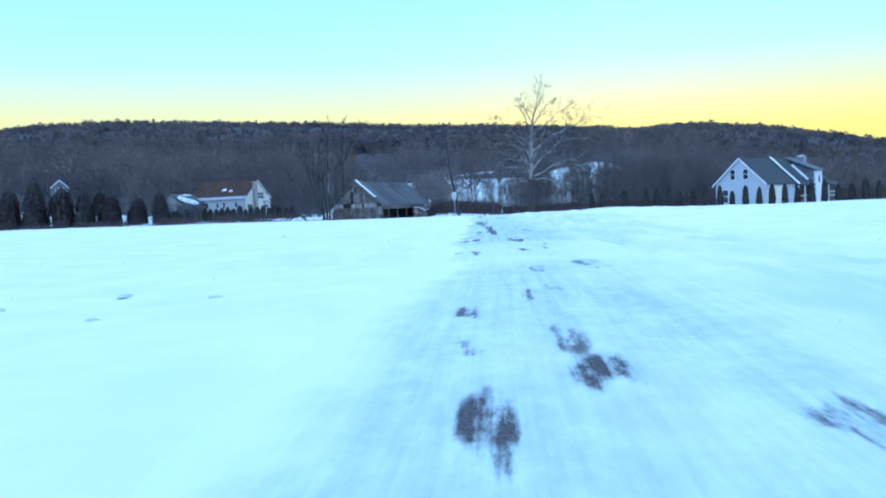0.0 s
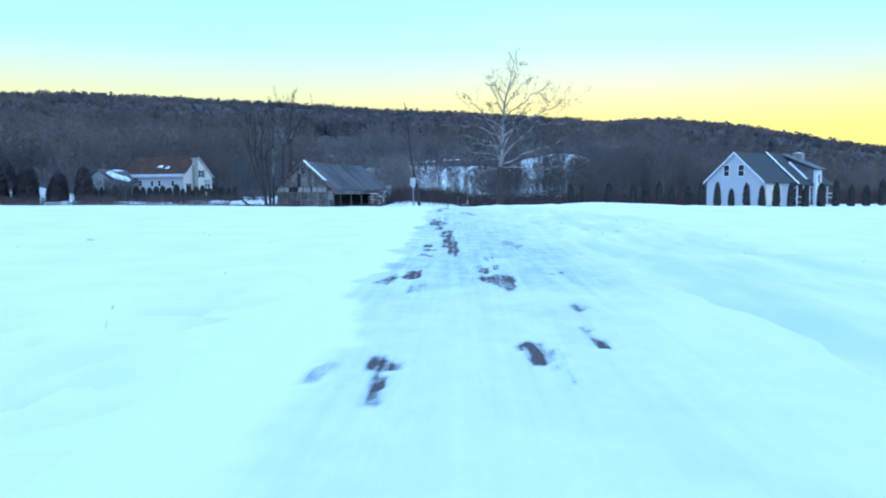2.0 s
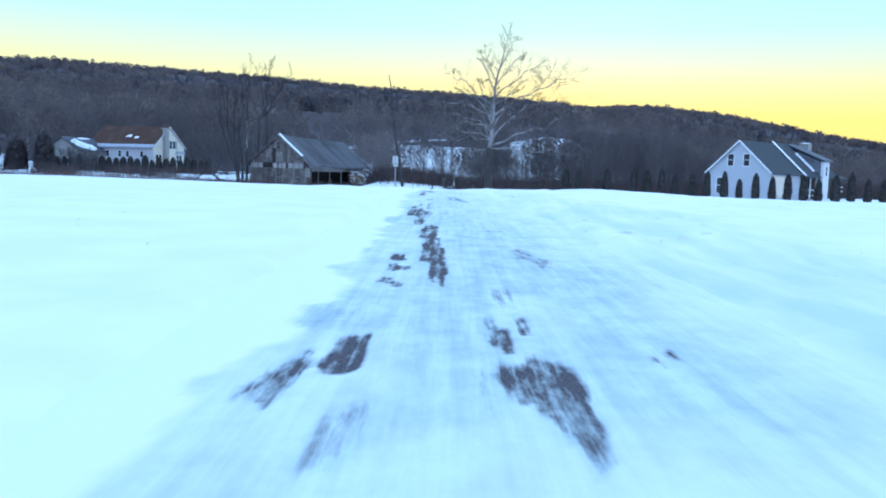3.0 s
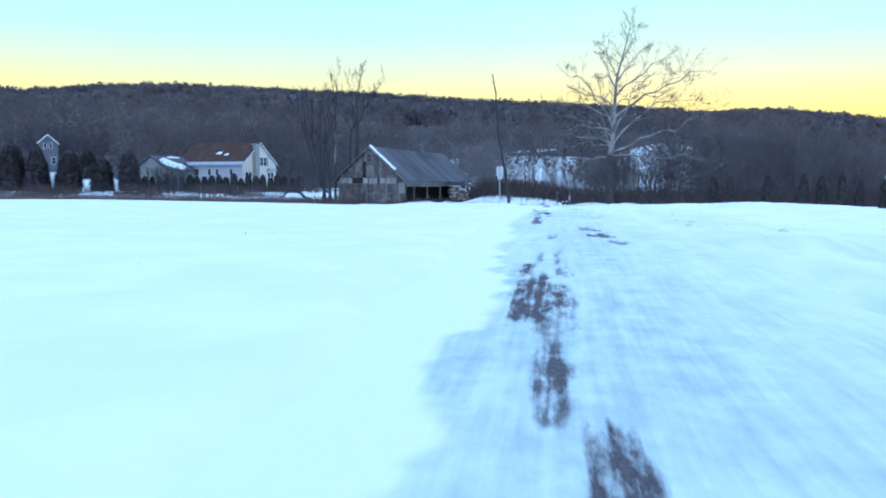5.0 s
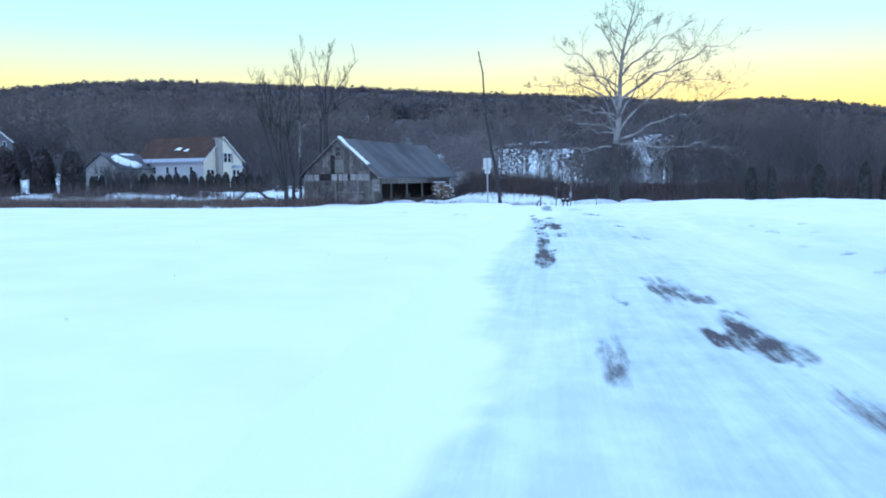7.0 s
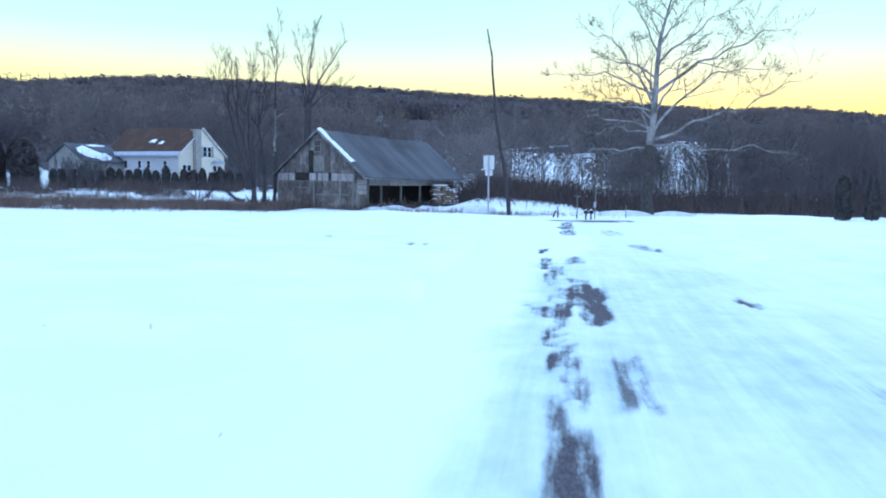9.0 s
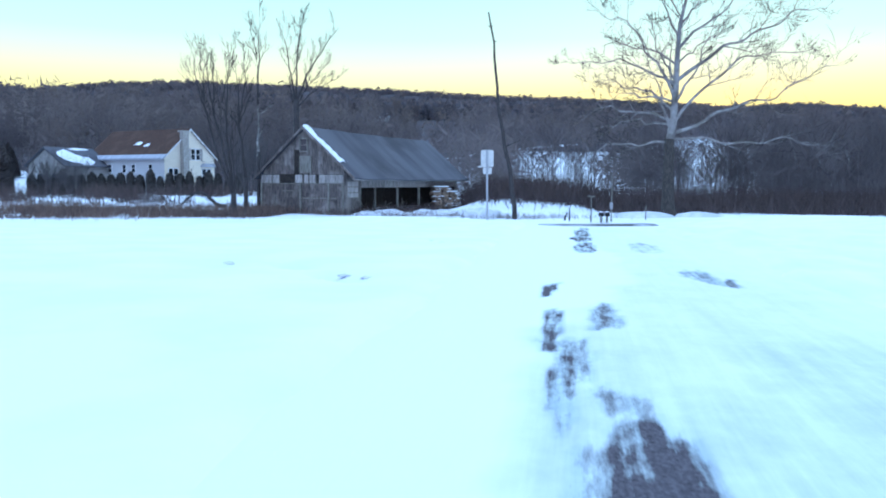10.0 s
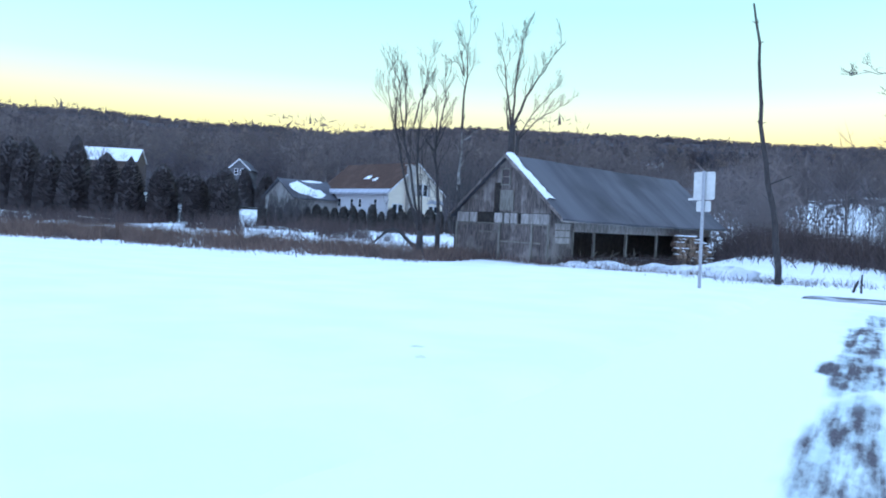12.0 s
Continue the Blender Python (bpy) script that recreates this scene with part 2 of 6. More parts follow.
def part(name, mesh, mat, parent, label="", smooth=False):
    ob = new(name, mesh.data(name, mat, smooth) if isinstance(mesh, Mesh) else mesh)
    ob.parent = parent
    return tagged(ob, label)


def solid(name, mesh, mat, label, category, m=None, group="", kind="", smooth=False):
    """A top-level thing that is one mesh."""
    ob = new(name, mesh.data(name, mat, smooth) if isinstance(mesh, Mesh) else mesh)
    if m is not None:
        ob.matrix_world = m
    return tagged(ob, label, category, group, kind)


def array_mesh(name, verts, faces, mat, smooth=False):
    """A mesh from numpy arrays: verts (n, 3), faces (m, 3 or 4)."""
    me = bpy.data.meshes.new(name)
    m, k = faces.shape
    me.vertices.add(len(verts))
    me.vertices.foreach_set("co", verts.astype(np.float32).ravel())
    me.loops.add(m * k)
    me.loops.foreach_set("vertex_index", faces.astype(np.int32).ravel())
    me.polygons.add(m)
    me.polygons.foreach_set("loop_start", np.arange(0, m * k, k, dtype=np.int32))
    me.update(calc_edges=True)
    me.materials.append(mat)
    if smooth:
        me.shade_smooth()
    return me


def scattered(template, places, turns, sizes):
    """Copies of a template (verts, faces) joined: places (n, 3), turns (n), sizes (n, 3)."""
    tv, tf = template
    c, s = np.cos(turns)[:, None], np.sin(turns)[:, None]
    v = tv[None] * sizes[:, None, :]
    out = np.stack([v[..., 0] * c - v[..., 1] * s, v[..., 0] * s + v[..., 1] * c, v[..., 2]], -1) + places[:, None, :]
    faces = tf[None] + (np.arange(len(places)) * len(tv))[:, None, None]
    return out.reshape(-1, 3), faces.reshape(-1, tf.shape[1])


def smooth01(a, b, x):
    t = np.clip((x - a) / (b - a), 0, 1)
    return t * t * (3 - 2 * t)


# ---------------------------------------------------------------- lie of the land
ALONG = [(-80, -0.1), (0, 0.12), (9, 0.24), (26, 0.3), (36, 0.44), (50, 0.55), (62, 0.5), (76, 0.45), (88, 0.28), (98, 0.08), (107, -0.3), (114, -0.72), (122, -0.8), (137, -1.05), (160, -1.3), (200, -1.3)]
RIDGE = [(-180, 1.0), (-110, 2.0), (-75, 5.2), (-60, 6.0), (-50, 6.35), (-46, 6.1), (-39, 6.2), (-36, 6.0), (-33, 6.36), (-30, 6.68), (-27, 6.87), (-20, 6.78), (-13, 6.62), (-6, 6.25),
         (0, 6.0), (5, 5.7), (10, 5.25), (14, 5.42), (18, 5.0), (21, 4.55), (25, 3.75), (31, 2.75), (50, 2.2), (90, 1.5), (180, 1.0)]
RISE = [(0, 0.0), (110, -1.2), (160, 0.4), (190, 3.0), (260, 8.5)]


def lay(x, y):
    """Height of the snow surface."""
    x, y = np.asarray(x, float), np.asarray(y, float)
    near = np.interp(y, *zip(*ALONG))
    left = smooth01(-6, -34, x)
    near = near + left * np.interp(y, [0, 60, 85, 105, 118, 132, 150, 200], [0.3, 0.35, 0.2, -0.2, -0.25, 0.35, 1.6, 2.0])
    near = near + np.clip((x - 9) * 0.022, 0, 0.95) * np.interp(y, [0, 50, 90, 130, 200], [0.2, 0.25, 0.8, 1.2, 1.2])
    near = near + 0.06 * np.sin(x * 0.21 + y * 0.05) * np.sin(y * 0.11 - x * 0.04)
    near = near + np.clip((x - 4) * 0.06, 0, 0.5) * np.interp(y, [85, 100, 112, 126, 142], [0, 0.6, 1, 0.6, 0])
    near = near - np.interp(x, [15, 24, 42, 90], [0, 0.62, 1.0, 1.0]) * smooth01(60, 92, y) * (1 - 0.4 * smooth01(118, 135, y)) + 0.26 * np.exp(-((x - 10) / 6) ** 2 - ((y - 120) / 8) ** 2)
    near = near + 0.24 * np.exp(-((x + 6.5) / 3.5) ** 2 - ((y - 106) / 4) ** 2)
    near = near + 0.55 * np.exp(-((x + 13) / 5) ** 2 - ((y - 113) / 7) ** 2)
    near = near + np.interp(x, [-14.0, -11.5, -9, -5, -1.5, 0.5, 3], [0, 1.25, 1.55, 1.3, 0.95, 0.3, 0]) * smooth01(135, 157, y) * (1 - smooth01(168, 200, y))
    r, az = np.hypot(x, y - 40), np.degrees(np.arctan2(x, y - 40))
    top = 1300 * np.tan(np.radians(np.interp(az, *zip(*RIDGE)))) - 15.0
    top = np.maximum(top, 4.0)
    low = np.minimum(np.interp(r, *zip(*RISE)) * np.interp(az, [12, 26], [1.0, 0.35]), top)
    high = low + (top - 8.5).clip(0) * np.interp(r, [260, 480, 850, 1300, 1700, 2600, 5000], [0, 0.2, 0.51, 1.0, 0.9, 0.8, 0.8])
    high = high - 9.0 * np.exp(-((x + 66) / 45) ** 2 - ((y - 402) / 42) ** 2)
    w = smooth01(118, 150, r)
    return near * (1 - w) + np.where(r < 110, near, high) * w


def drive_centre(y):
    return 0.9 - 0.021 * np.asarray(y, float)


def spaced(fine_a, fine_b, step, far_a, far_b, grow=1.16):
    mid = list(np.arange(fine_a, fine_b + step / 2, step))
    lo, hi, s = [], [], step
    p = fine_a
    while p > far_a:
        s *= grow
        p -= s
        lo.append(p)
    p, s = fine_b, step
    while p < far_b:
        s *= grow
        p += s
        hi.append(p)
    return np.array(lo[::-1] + mid + hi)


def grid_mesh(name, xs, ys, height, mat):
    gx, gy = np.meshgrid(xs, ys)
    v = np.stack([gx.ravel(), gy.ravel(), height(gx, gy).ravel()], -1)
    i = np.arange(len(ys) - 1)[:, None] * len(xs) + np.arange(len(xs) - 1)[None]
    f = np.stack([i, i + 1, i + 1 + len(xs), i + len(xs)], -1).reshape(-1, 4)
    return array_mesh(name, v, f, mat, True)


def rough_noise(x, y, freq, seed):
    """Smooth value noise on arrays."""
    rng = np.random.RandomState(seed)
    tab = rng.rand(256, 256)
    u, w = x * freq, y * freq
    iu, iw = np.floor(u).astype(int), np.floor(w).astype(int)
    fu, fw = u - iu, w - iw
    fu, fw = fu * fu * (3 - 2 * fu), fw * fw * (3 - 2 * fw)
    g = lambda a, b: tab[a % 256, b % 256]
    return (g(iu, iw) * (1 - fu) + g(iu + 1, iw) * fu) * (1 - fw) + (g(iu, iw + 1) * (1 - fu) + g(iu + 1, iw + 1) * fu) * fw - 0.5


def snow_height(x, y):
    z = lay(x, y)
    off = np.abs(x - drive_centre(y))
    in_drive = (1 - smooth01(2.2, 3.1, off + 0.7 * rough_noise(x, y, 0.4, 31) + 0.4 * rough_noise(x, y, 1.3, 32))) * (1 - smooth01(112, 116, y)) 
    bank = np.exp(-((off - 2.9 - 0.5 * rough_noise(x, y, 0.3, 5)) / 0.8) ** 2) * 0.05 * (1 - smooth01(106, 113, y))
    relief = 0.05 * rough_noise(x, y, 0.45, 1) + 0.03 * rough_noise(x, y, 1.3, 2) + 0.1 * rough_noise(x, y, 0.11, 3)
    relief = relief * (1 - 0.75 * in_drive)
    side_off = x - drive_centre(y)
    plowed = smooth01(2.6, 3.6, side_off) * (1 - smooth01(6, 9, side_off)) * (1 - smooth01(100, 112, y))
    relief = relief + plowed * (0.16 * np.abs(rough_noise(x, y * 0.5, 0.8, 6)) + 0.07 * rough_noise(x, y, 1.7, 7))
    crusted = smooth01(3.4, 5.0, side_off + 1.2 * rough_noise(x, y, 0.25, 8)) * (1 - smooth01(100, 112, y)) * (1 - smooth01(20, 30, side_off))
    relief = relief + crusted * (0.11 * np.clip(rough_noise(x * 0.55, y * 0.9, 1.0, 9) * 2.2, -0.25, 1) * (rough_noise(x, y, 0.16, 10) > -0.1) + 0.05 * rough_noise(x, y, 2.1, 15))
    relief = relief + 0.17 * np.exp(-((side_off - 4.4 - 0.7 * rough_noise(x, y, 0.2, 16)) / 0.5) ** 2) * np.clip(rough_noise(x, y, 0.5, 33) + 0.35, 0, 1) * (1 - smooth01(95, 108, y))
    for k in range(18):
        # old footprints and scuffs left of the drive
        fx, fy = -7.6 + 4.2 * ((k * 0.618) % 1), 10.2 + 4.6 * ((k * 0.371) % 1)
        relief = relief - 0.09 * np.exp(-(((x - fx) / 0.22) ** 2 + ((y - fy) / 0.3) ** 2))
    for k in range(58):
        # trampled snow at the drive's edge
        fx, fy, fr = -6.6 + 5.4 * ((k * 0.618) % 1), 18.2 + 6.4 * ((k * 0.371) % 1), 0.19 + 0.17 * ((k * 0.77) % 1)
        relief = relief - 0.26 * np.exp(-(((x - fx) / fr) ** 2 + ((y - fy) / (fr * 1.3)) ** 2) ** 2)
    for k in range(6):
        fx, fy = -5.6 + 0.9 * ((k * 0.618) % 1), 80.2 + 1.0 * ((k * 0.371) % 1)
        relief = relief - 0.13 * np.exp(-(((x - fx) / 0.2) ** 2 + ((y - fy) / 0.22) ** 2))
    for k in range(7):
        fx, fy = -7.4 + 1.6 * ((k * 0.618) % 1), 81.5 + 2.2 * ((k * 0.371) % 1)
        relief = relief - 0.17 * np.exp(-(((x - fx) / 0.26) ** 2 + ((y - fy) / 0.28) ** 2))
    road = (1 - smooth01(1.7, 2.8, np.abs(y - 120.6 - 0.04 * x))) * (1 - smooth01(4.5, 7, np.abs(x + 0.5)))
    return z + relief * (1 - 0.8 * road) + bank - 0.22 * in_drive - 0.13 * road


FIELD_SNOW = material("field_snow", (0.86, 0.88, 0.90), 0.75, second=(0.80, 0.83, 0.87), scale=0.6, bump=0.25, bump_scale=5, spec=0.2)
fn, fl = FIELD_SNOW.node_tree.nodes, FIELD_SNOW.node_tree.links
fp = fn["Principled BSDF"]
scraped, crust, crust_noise, crust_way, crust_amount = fn.new("ShaderNodeAttribute"), fn.new("ShaderNodeMixRGB"), fn.new("ShaderNodeTexNoise"), fn.new("ShaderNodeMapping"), fn.new("ShaderNodeMath")
scraped.attribute_name, crust_amount.operation = "scraped", "MULTIPLY"
crust.inputs[2].default_value = (0.52, 0.64, 0.66, 1)
crust_way.inputs["Scale"].default_value = (1.6, 0.25, 1)
crust_noise.inputs["Scale"].default_value, crust_noise.inputs["Detail"].default_value = 1.0, 6
crust_gain = fn.new("ShaderNodeMapRange")
crust_gain.inputs[1].default_value, crust_gain.inputs[2].default_value, crust_gain.inputs[3].default_value = 0.35, 0.62, 0.25
field_coord = fn.new("ShaderNodeTexCoord")
fl.new(field_coord.outputs["Object"], crust_way.inputs[0])
fl.new(crust_way.outputs[0], crust_noise.inputs["Vector"])
fl.new(crust_noise.outputs[0], crust_gain.inputs[0])
fl.new(scraped.outputs["Fac"], crust_amount.inputs[0])
fl.new(crust_gain.outputs[0], crust_amount.inputs[1])
fl.new(crust_amount.outputs[0], crust.inputs[0])
fl.new(fp.inputs["Base Color"].links[0].from_socket, crust.inputs[1])
fl.new(crust.outputs[0], fp.inputs["Base Color"])
ground_x, ground_y = spaced(-8, 13, 0.2, -2600, 2600), spaced(-6, 124, 0.22, -2600, 2600)
ground_mesh = grid_mesh("ground", ground_x, ground_y, snow_height, FIELD_SNOW)
gx, gy = np.meshgrid(ground_x, ground_y)
off = gx - drive_centre(gy) + 0.9 * rough_noise(gx, gy, 0.3, 27)
scrape = smooth01(0.3, 1.0, off) * (1 - smooth01(4.4, 8.0, off)) * np.interp(gy, [0, 10, 17, 22, 27, 45, 56, 68, 80, 110], [0.65, 0.75, 0.5, 0.75, 0.8, 0.75, 0.6, 0.55, 0.25, 0.15])
ground_mesh.attributes.new("scraped", "FLOAT", "POINT").data.foreach_set("value", scrape.astype(np.float32).ravel())
solid("ground", ground_mesh, FIELD_SNOW, "open field under smooth blue-white snow", "ground", kind="structure")

# hill ground under the woods: leaf litter with snow showing through
LITTER = material("snowy_leaf_litter", (0.125, 0.108, 0.115), 0.95, second=(0.1, 0.086, 0.09), scale=0.06, third=(0.15, 0.14, 0.148), third_scale=0.022, third_cut=(0.58, 0.75), spec=0.0)


def woods_edge(az):
    """How far off the woods begin: nearer behind the houses, farther where the meadow opens."""
    az = np.asarray(az, float)
    far_off = np.interp(az, [-110, -75, -45, -33, -27, -16, -9.5, -7, 3, 6.5, 8.6, 12, 15, 75], [150, 200, 215, 205, 152, 152, 205, 288, 290, 400, 400, 205, 140, 122])
    return far_off + 26 * rough_noise(az, az * 0 + 3.0, 0.55, 41) + 14 * rough_noise(az, az * 0 + 9.0, 1.9, 42)


def polar_hill(name, steps, az_list, lift, mat):
    az = np.asarray(az_list)
    f = np.linspace(0, 1, steps)[None] ** 1.5
    rr = woods_edge(az)[:, None] * (1 - f) + 1600 * f
    aa = np.radians(az)[:, None] + 0 * rr
    x, y = rr * np.sin(aa), 40 + rr * np.cos(aa)
    v = np.stack([x.ravel(), y.ravel(), (lay(x, y) + lift * smooth01(0, 0.2, f) + 2.5 * smooth01(0.15, 0.4, f) + 3.0 * smooth01(0.42, 0.6, f)).ravel() + 0.1], -1)
    i = np.arange(len(az) - 1)[:, None] * steps + np.arange(steps - 1)[None]
    faces = np.stack([i, i + steps, i + 1 + steps, i + 1], -1).reshape(-1, 4)
    return array_mesh(name, v, faces, mat, True)


solid("hillside", polar_hill("hillside", 70, list(np.linspace(-110, 75, 260)), 0.8, LITTER), LITTER, "long wooded hillside with leaf litter and patches of snow", "hill", kind="structure")

# ---------------------------------------------------------------- driveway
ICE = bpy.data.materials.new("packed_snow_and_bare_asphalt")
ICE.use_nodes = True
n, l = ICE.node_tree.nodes, ICE.node_tree.links
p = n["Principled BSDF"]
tc, mp1, mp2 = n.new("ShaderNodeTexCoord"), n.new("ShaderNodeMapping"), n.new("ShaderNodeMapping")
mp1.inputs["Scale"].default_value, mp2.inputs["Scale"].default_value = (6.5, 0.26, 1), (1, 0.7, 1)
streak, grain, grit = n.new("ShaderNodeTexNoise"), n.new("ShaderNodeTexNoise"), n.new("ShaderNodeTexNoise")
streak.inputs["Scale"].default_value, streak.inputs["Detail"].default_value, streak.inputs["Roughness"].default_value = 1.0, 8, 0.66
grain.inputs["Scale"].default_value, grain.inputs["Detail"].default_value, grain.inputs["Roughness"].default_value = 2.2, 9, 0.68
grit.inputs["Scale"].default_value, grit.inputs["Detail"].default_value = 45, 3
ice_ramp, tar_ramp = n.new("ShaderNodeValToRGB"), n.new("ShaderNodeValToRGB")
for r, a, b, ca, cb in ((ice_ramp, 0.36, 0.6, (0.34, 0.44, 0.47), (0.64, 0.735, 0.75)), (tar_ramp, 0.3, 0.7, (0.066, 0.057, 0.066), (0.15, 0.134, 0.15))):
    r.color_ramp.elements[0].position, r.color_ramp.elements[1].position = a, b
    r.color_ramp.elements[0].color, r.color_ramp.elements[1].color = (*ca, 1), (*cb, 1)
bare, worn, edge_mix, mixed = n.new("ShaderNodeAttribute"), n.new("ShaderNodeAttribute"), n.new("ShaderNodeMixRGB"), n.new("ShaderNodeMixRGB")
bare.attribute_name, worn.attribute_name = "bare", "worn"
both = n.new("ShaderNodeMixRGB")
both.inputs[0].default_value = 0.55
bmp = n.new("ShaderNodeBump")
bmp.inputs["Strength"].default_value, bmp.inputs["Distance"].default_value = 0.55, 0.04
edge_mix.inputs[1].default_value = (0.85, 0.87, 0.9, 1)
l.new(tc.outputs["Object"], mp1.inputs[0])
l.new(tc.outputs["Object"], mp2.inputs[0])
l.new(mp1.outputs[0], streak.inputs["Vector"])
l.new(mp2.outputs[0], grain.inputs["Vector"])
l.new(mp2.outputs[0], grit.inputs["Vector"])
l.new(streak.outputs[0], both.inputs[1])
l.new(grain.outputs[0], both.inputs[2])
l.new(both.outputs[0], ice_ramp.inputs[0])
l.new(grit.outputs[0], tar_ramp.inputs[0])
l.new(worn.outputs["Fac"], edge_mix.inputs[0])
l.new(ice_ramp.outputs[0], edge_mix.inputs[2])
# the bared places break up into flecks of asphalt and snow
mp3, fleck, fleck_gain, fleck_sum, fleck_cut = n.new("ShaderNodeMapping"), n.new("ShaderNodeTexNoise"), n.new("ShaderNodeMath"), n.new("ShaderNodeMath"), n.new("ShaderNodeMapRange")
mp3.inputs["Scale"].default_value = (1.15, 0.27, 1)
fleck.inputs["Scale"].default_value, fleck.inputs["Detail"].default_value, fleck.inputs["Roughness"].default_value = 5.0, 8, 0.68
fleck_gain.operation, fleck_gain.inputs[1].default_value, fleck_gain.inputs[2].default_value = "MULTIPLY_ADD", 2.4, -1.17
fleck_sum.operation = "ADD"
fleck_cut.inputs[1].default_value, fleck_cut.inputs[2].default_value = 0.32, 0.9
l.new(tc.outputs["Object"], mp3.inputs[0])
l.new(mp3.outputs[0], fleck.inputs["Vector"])
l.new(fleck.outputs[0], fleck_gain.inputs[0])
l.new(fleck_gain.outputs[0], fleck_sum.inputs[0])
l.new(bare.outputs["Fac"], fleck_sum.inputs[1])
lines, lines_way, lines_gain, lines_sum = n.new("ShaderNodeTexNoise"), n.new("ShaderNodeMapping"), n.new("ShaderNodeMath"), n.new("ShaderNodeMath")
lines_way.inputs["Scale"].default_value = (9.0, 0.35, 1)
lines.inputs["Scale"].default_value, lines.inputs["Detail"].default_value = 1.0, 3
lines_gain.operation, lines_gain.inputs[1].default_value, lines_gain.inputs[2].default_value = "MULTIPLY_ADD", 1.9, -0.98
lines_sum.operation = "ADD"
l.new(tc.outputs["Object"], lines_way.inputs[0])
l.new(lines_way.outputs[0], lines.inputs["Vector"])
l.new(lines.outputs[0], lines_gain.inputs[0])
l.new(fleck_sum.outputs[0], lines_sum.inputs[0])
l.new(lines_gain.outputs[0], lines_sum.inputs[1])
l.new(lines_sum.outputs[0], fleck_cut.inputs[0])
inside = n.new("ShaderNodeMapRange")
inside.inputs[1].default_value, inside.inputs[2].default_value = 0.1, 0.66
inside_mul = n.new("ShaderNodeMath")
inside_mul.operation = "MULTIPLY"
l.new(bare.outputs["Fac"], inside.inputs[0])
l.new(inside.outputs[0], inside_mul.inputs[0])
l.new(fleck_cut.outputs[0], inside_mul.inputs[1])
l.new(inside_mul.outputs[0], mixed.inputs[0])
l.new(edge_mix.outputs[0], mixed.inputs[1])
l.new(tar_ramp.outputs[0], mixed.inputs[2])
l.new(mixed.outputs[0], p.inputs["Base Color"])
l.new(both.outputs[0], bmp.inputs["Height"])
l.new(bmp.outputs[0], p.inputs["Normal"])
p.inputs["Roughness"].default_value, p.inputs["Specular IOR Level"].default_value = 0.9, 0.02

# places where the tyres have bared the asphalt: x, y, half width, half length, how bare
BARE_NEAR = [(-0.12, 5.0, 0.17, 0.6, 0.72), (0.75, 6.2, 0.22, 0.55, 0.75), (0.60, 7.5, 0.13, 0.5, 0.6), (-0.39, 9.6, 0.14, 0.45, 0.6), (-0.32, 7.3, 0.1, 0.33, 0.6), (0.38, 10.9, 0.08, 0.45, 0.6), (0.73, 11.6, 0.11, 0.41, 0.45),
             (2.0, 4.8, 0.2, 0.3, 0.65), (2.3, 4.4, 0.2, 0.25, 0.55), (-0.61, 14.7, 0.19, 0.53, 0.35), (0.68, 14.7, 0.13, 0.56, 0.45), (1.69, 16.1, 0.23, 0.42, 0.5), (1.87, 14.7, 0.14, 0.22, 0.45)]
BARE_RISE = [(-0.60, 20.1, 0.13, 0.28, 0.9), (-0.59, 19.3, 0.05, 0.26, 0.75), (-1.07, 19.8, 0.05, 0.20, 0.45), (0.57, 20.6, 0.07, 0.23, 0.85), (0.75, 21.0, 0.08, 0.15, 0.6), (0.78, 20.4, 0.05, 0.14, 0.45), (1.23, 21.5, 0.07, 0.20, 0.8), (1.37, 23.2, 0.09, 0.24, 0.6),
             (-0.79, 27.1, 0.10, 0.38, 0.9), (-1.06, 26.9, 0.07, 0.15, 0.6), (-1.15, 26.2, 0.11, 0.38, 0.9), (-1.17, 25.8, 0.09, 0.25, 0.7), (-0.62, 25.4, 0.1, 0.4, 0.5)]
BARE_TRACK = [(0.48, 29.8, 0.09, 0.46, 0.45), (0.55, 28.6, 0.07, 0.35, 0.85), (0.32, 27.7, 0.08, 0.48, 0.75), (0.38, 26.4, 0.07, 0.4, 0.8), (0.63, 26.2, 0.15, 0.75, 0.85), (0.18, 26.2, 0.05, 0.2, 0.5), (1.52, 27.2, 0.10, 0.27, 0.7), (-0.97, 28.6, 0.07, 0.81, 0.35),
              (-0.76, 33.0, 0.12, 0.28, 0.9), (-0.72, 32.0, 0.12, 0.23, 0.85), (-0.74, 30.8, 0.14, 0.3, 0.75), (0.93, 38.7, 0.15, 0.35, 0.42), (1.21, 33.8, 0.22, 0.72, 0.5), (1.28, 32.6, 0.10, 0.27, 0.4)]
BARE_CREST = [(-0.80, 44.2, 0.2, 1.2, 0.55), (-0.81, 41.5, 0.12, 1.3, 0.65), (-0.46, 38.4, 0.14, 2.0, 0.88), (-0.36, 35.6, 0.13, 0.8, 0.9), (-0.31, 34.0, 0.14, 1.0, 0.9), (-0.21, 32.0, 0.09, 1.1, 0.9), (-1.20, 47.5, 0.11, 0.84, 0.8), (-1.06, 45.3, 0.19, 1.4, 0.95),
              (-0.76, 45.2, 0.13, 1.1, 0.72), (-0.68, 47.4, 0.10, 0.41, 0.55), (-1.06, 49.4, 0.04, 1.0, 0.5), (-0.75, 49.8, 0.04, 0.9, 0.5)]
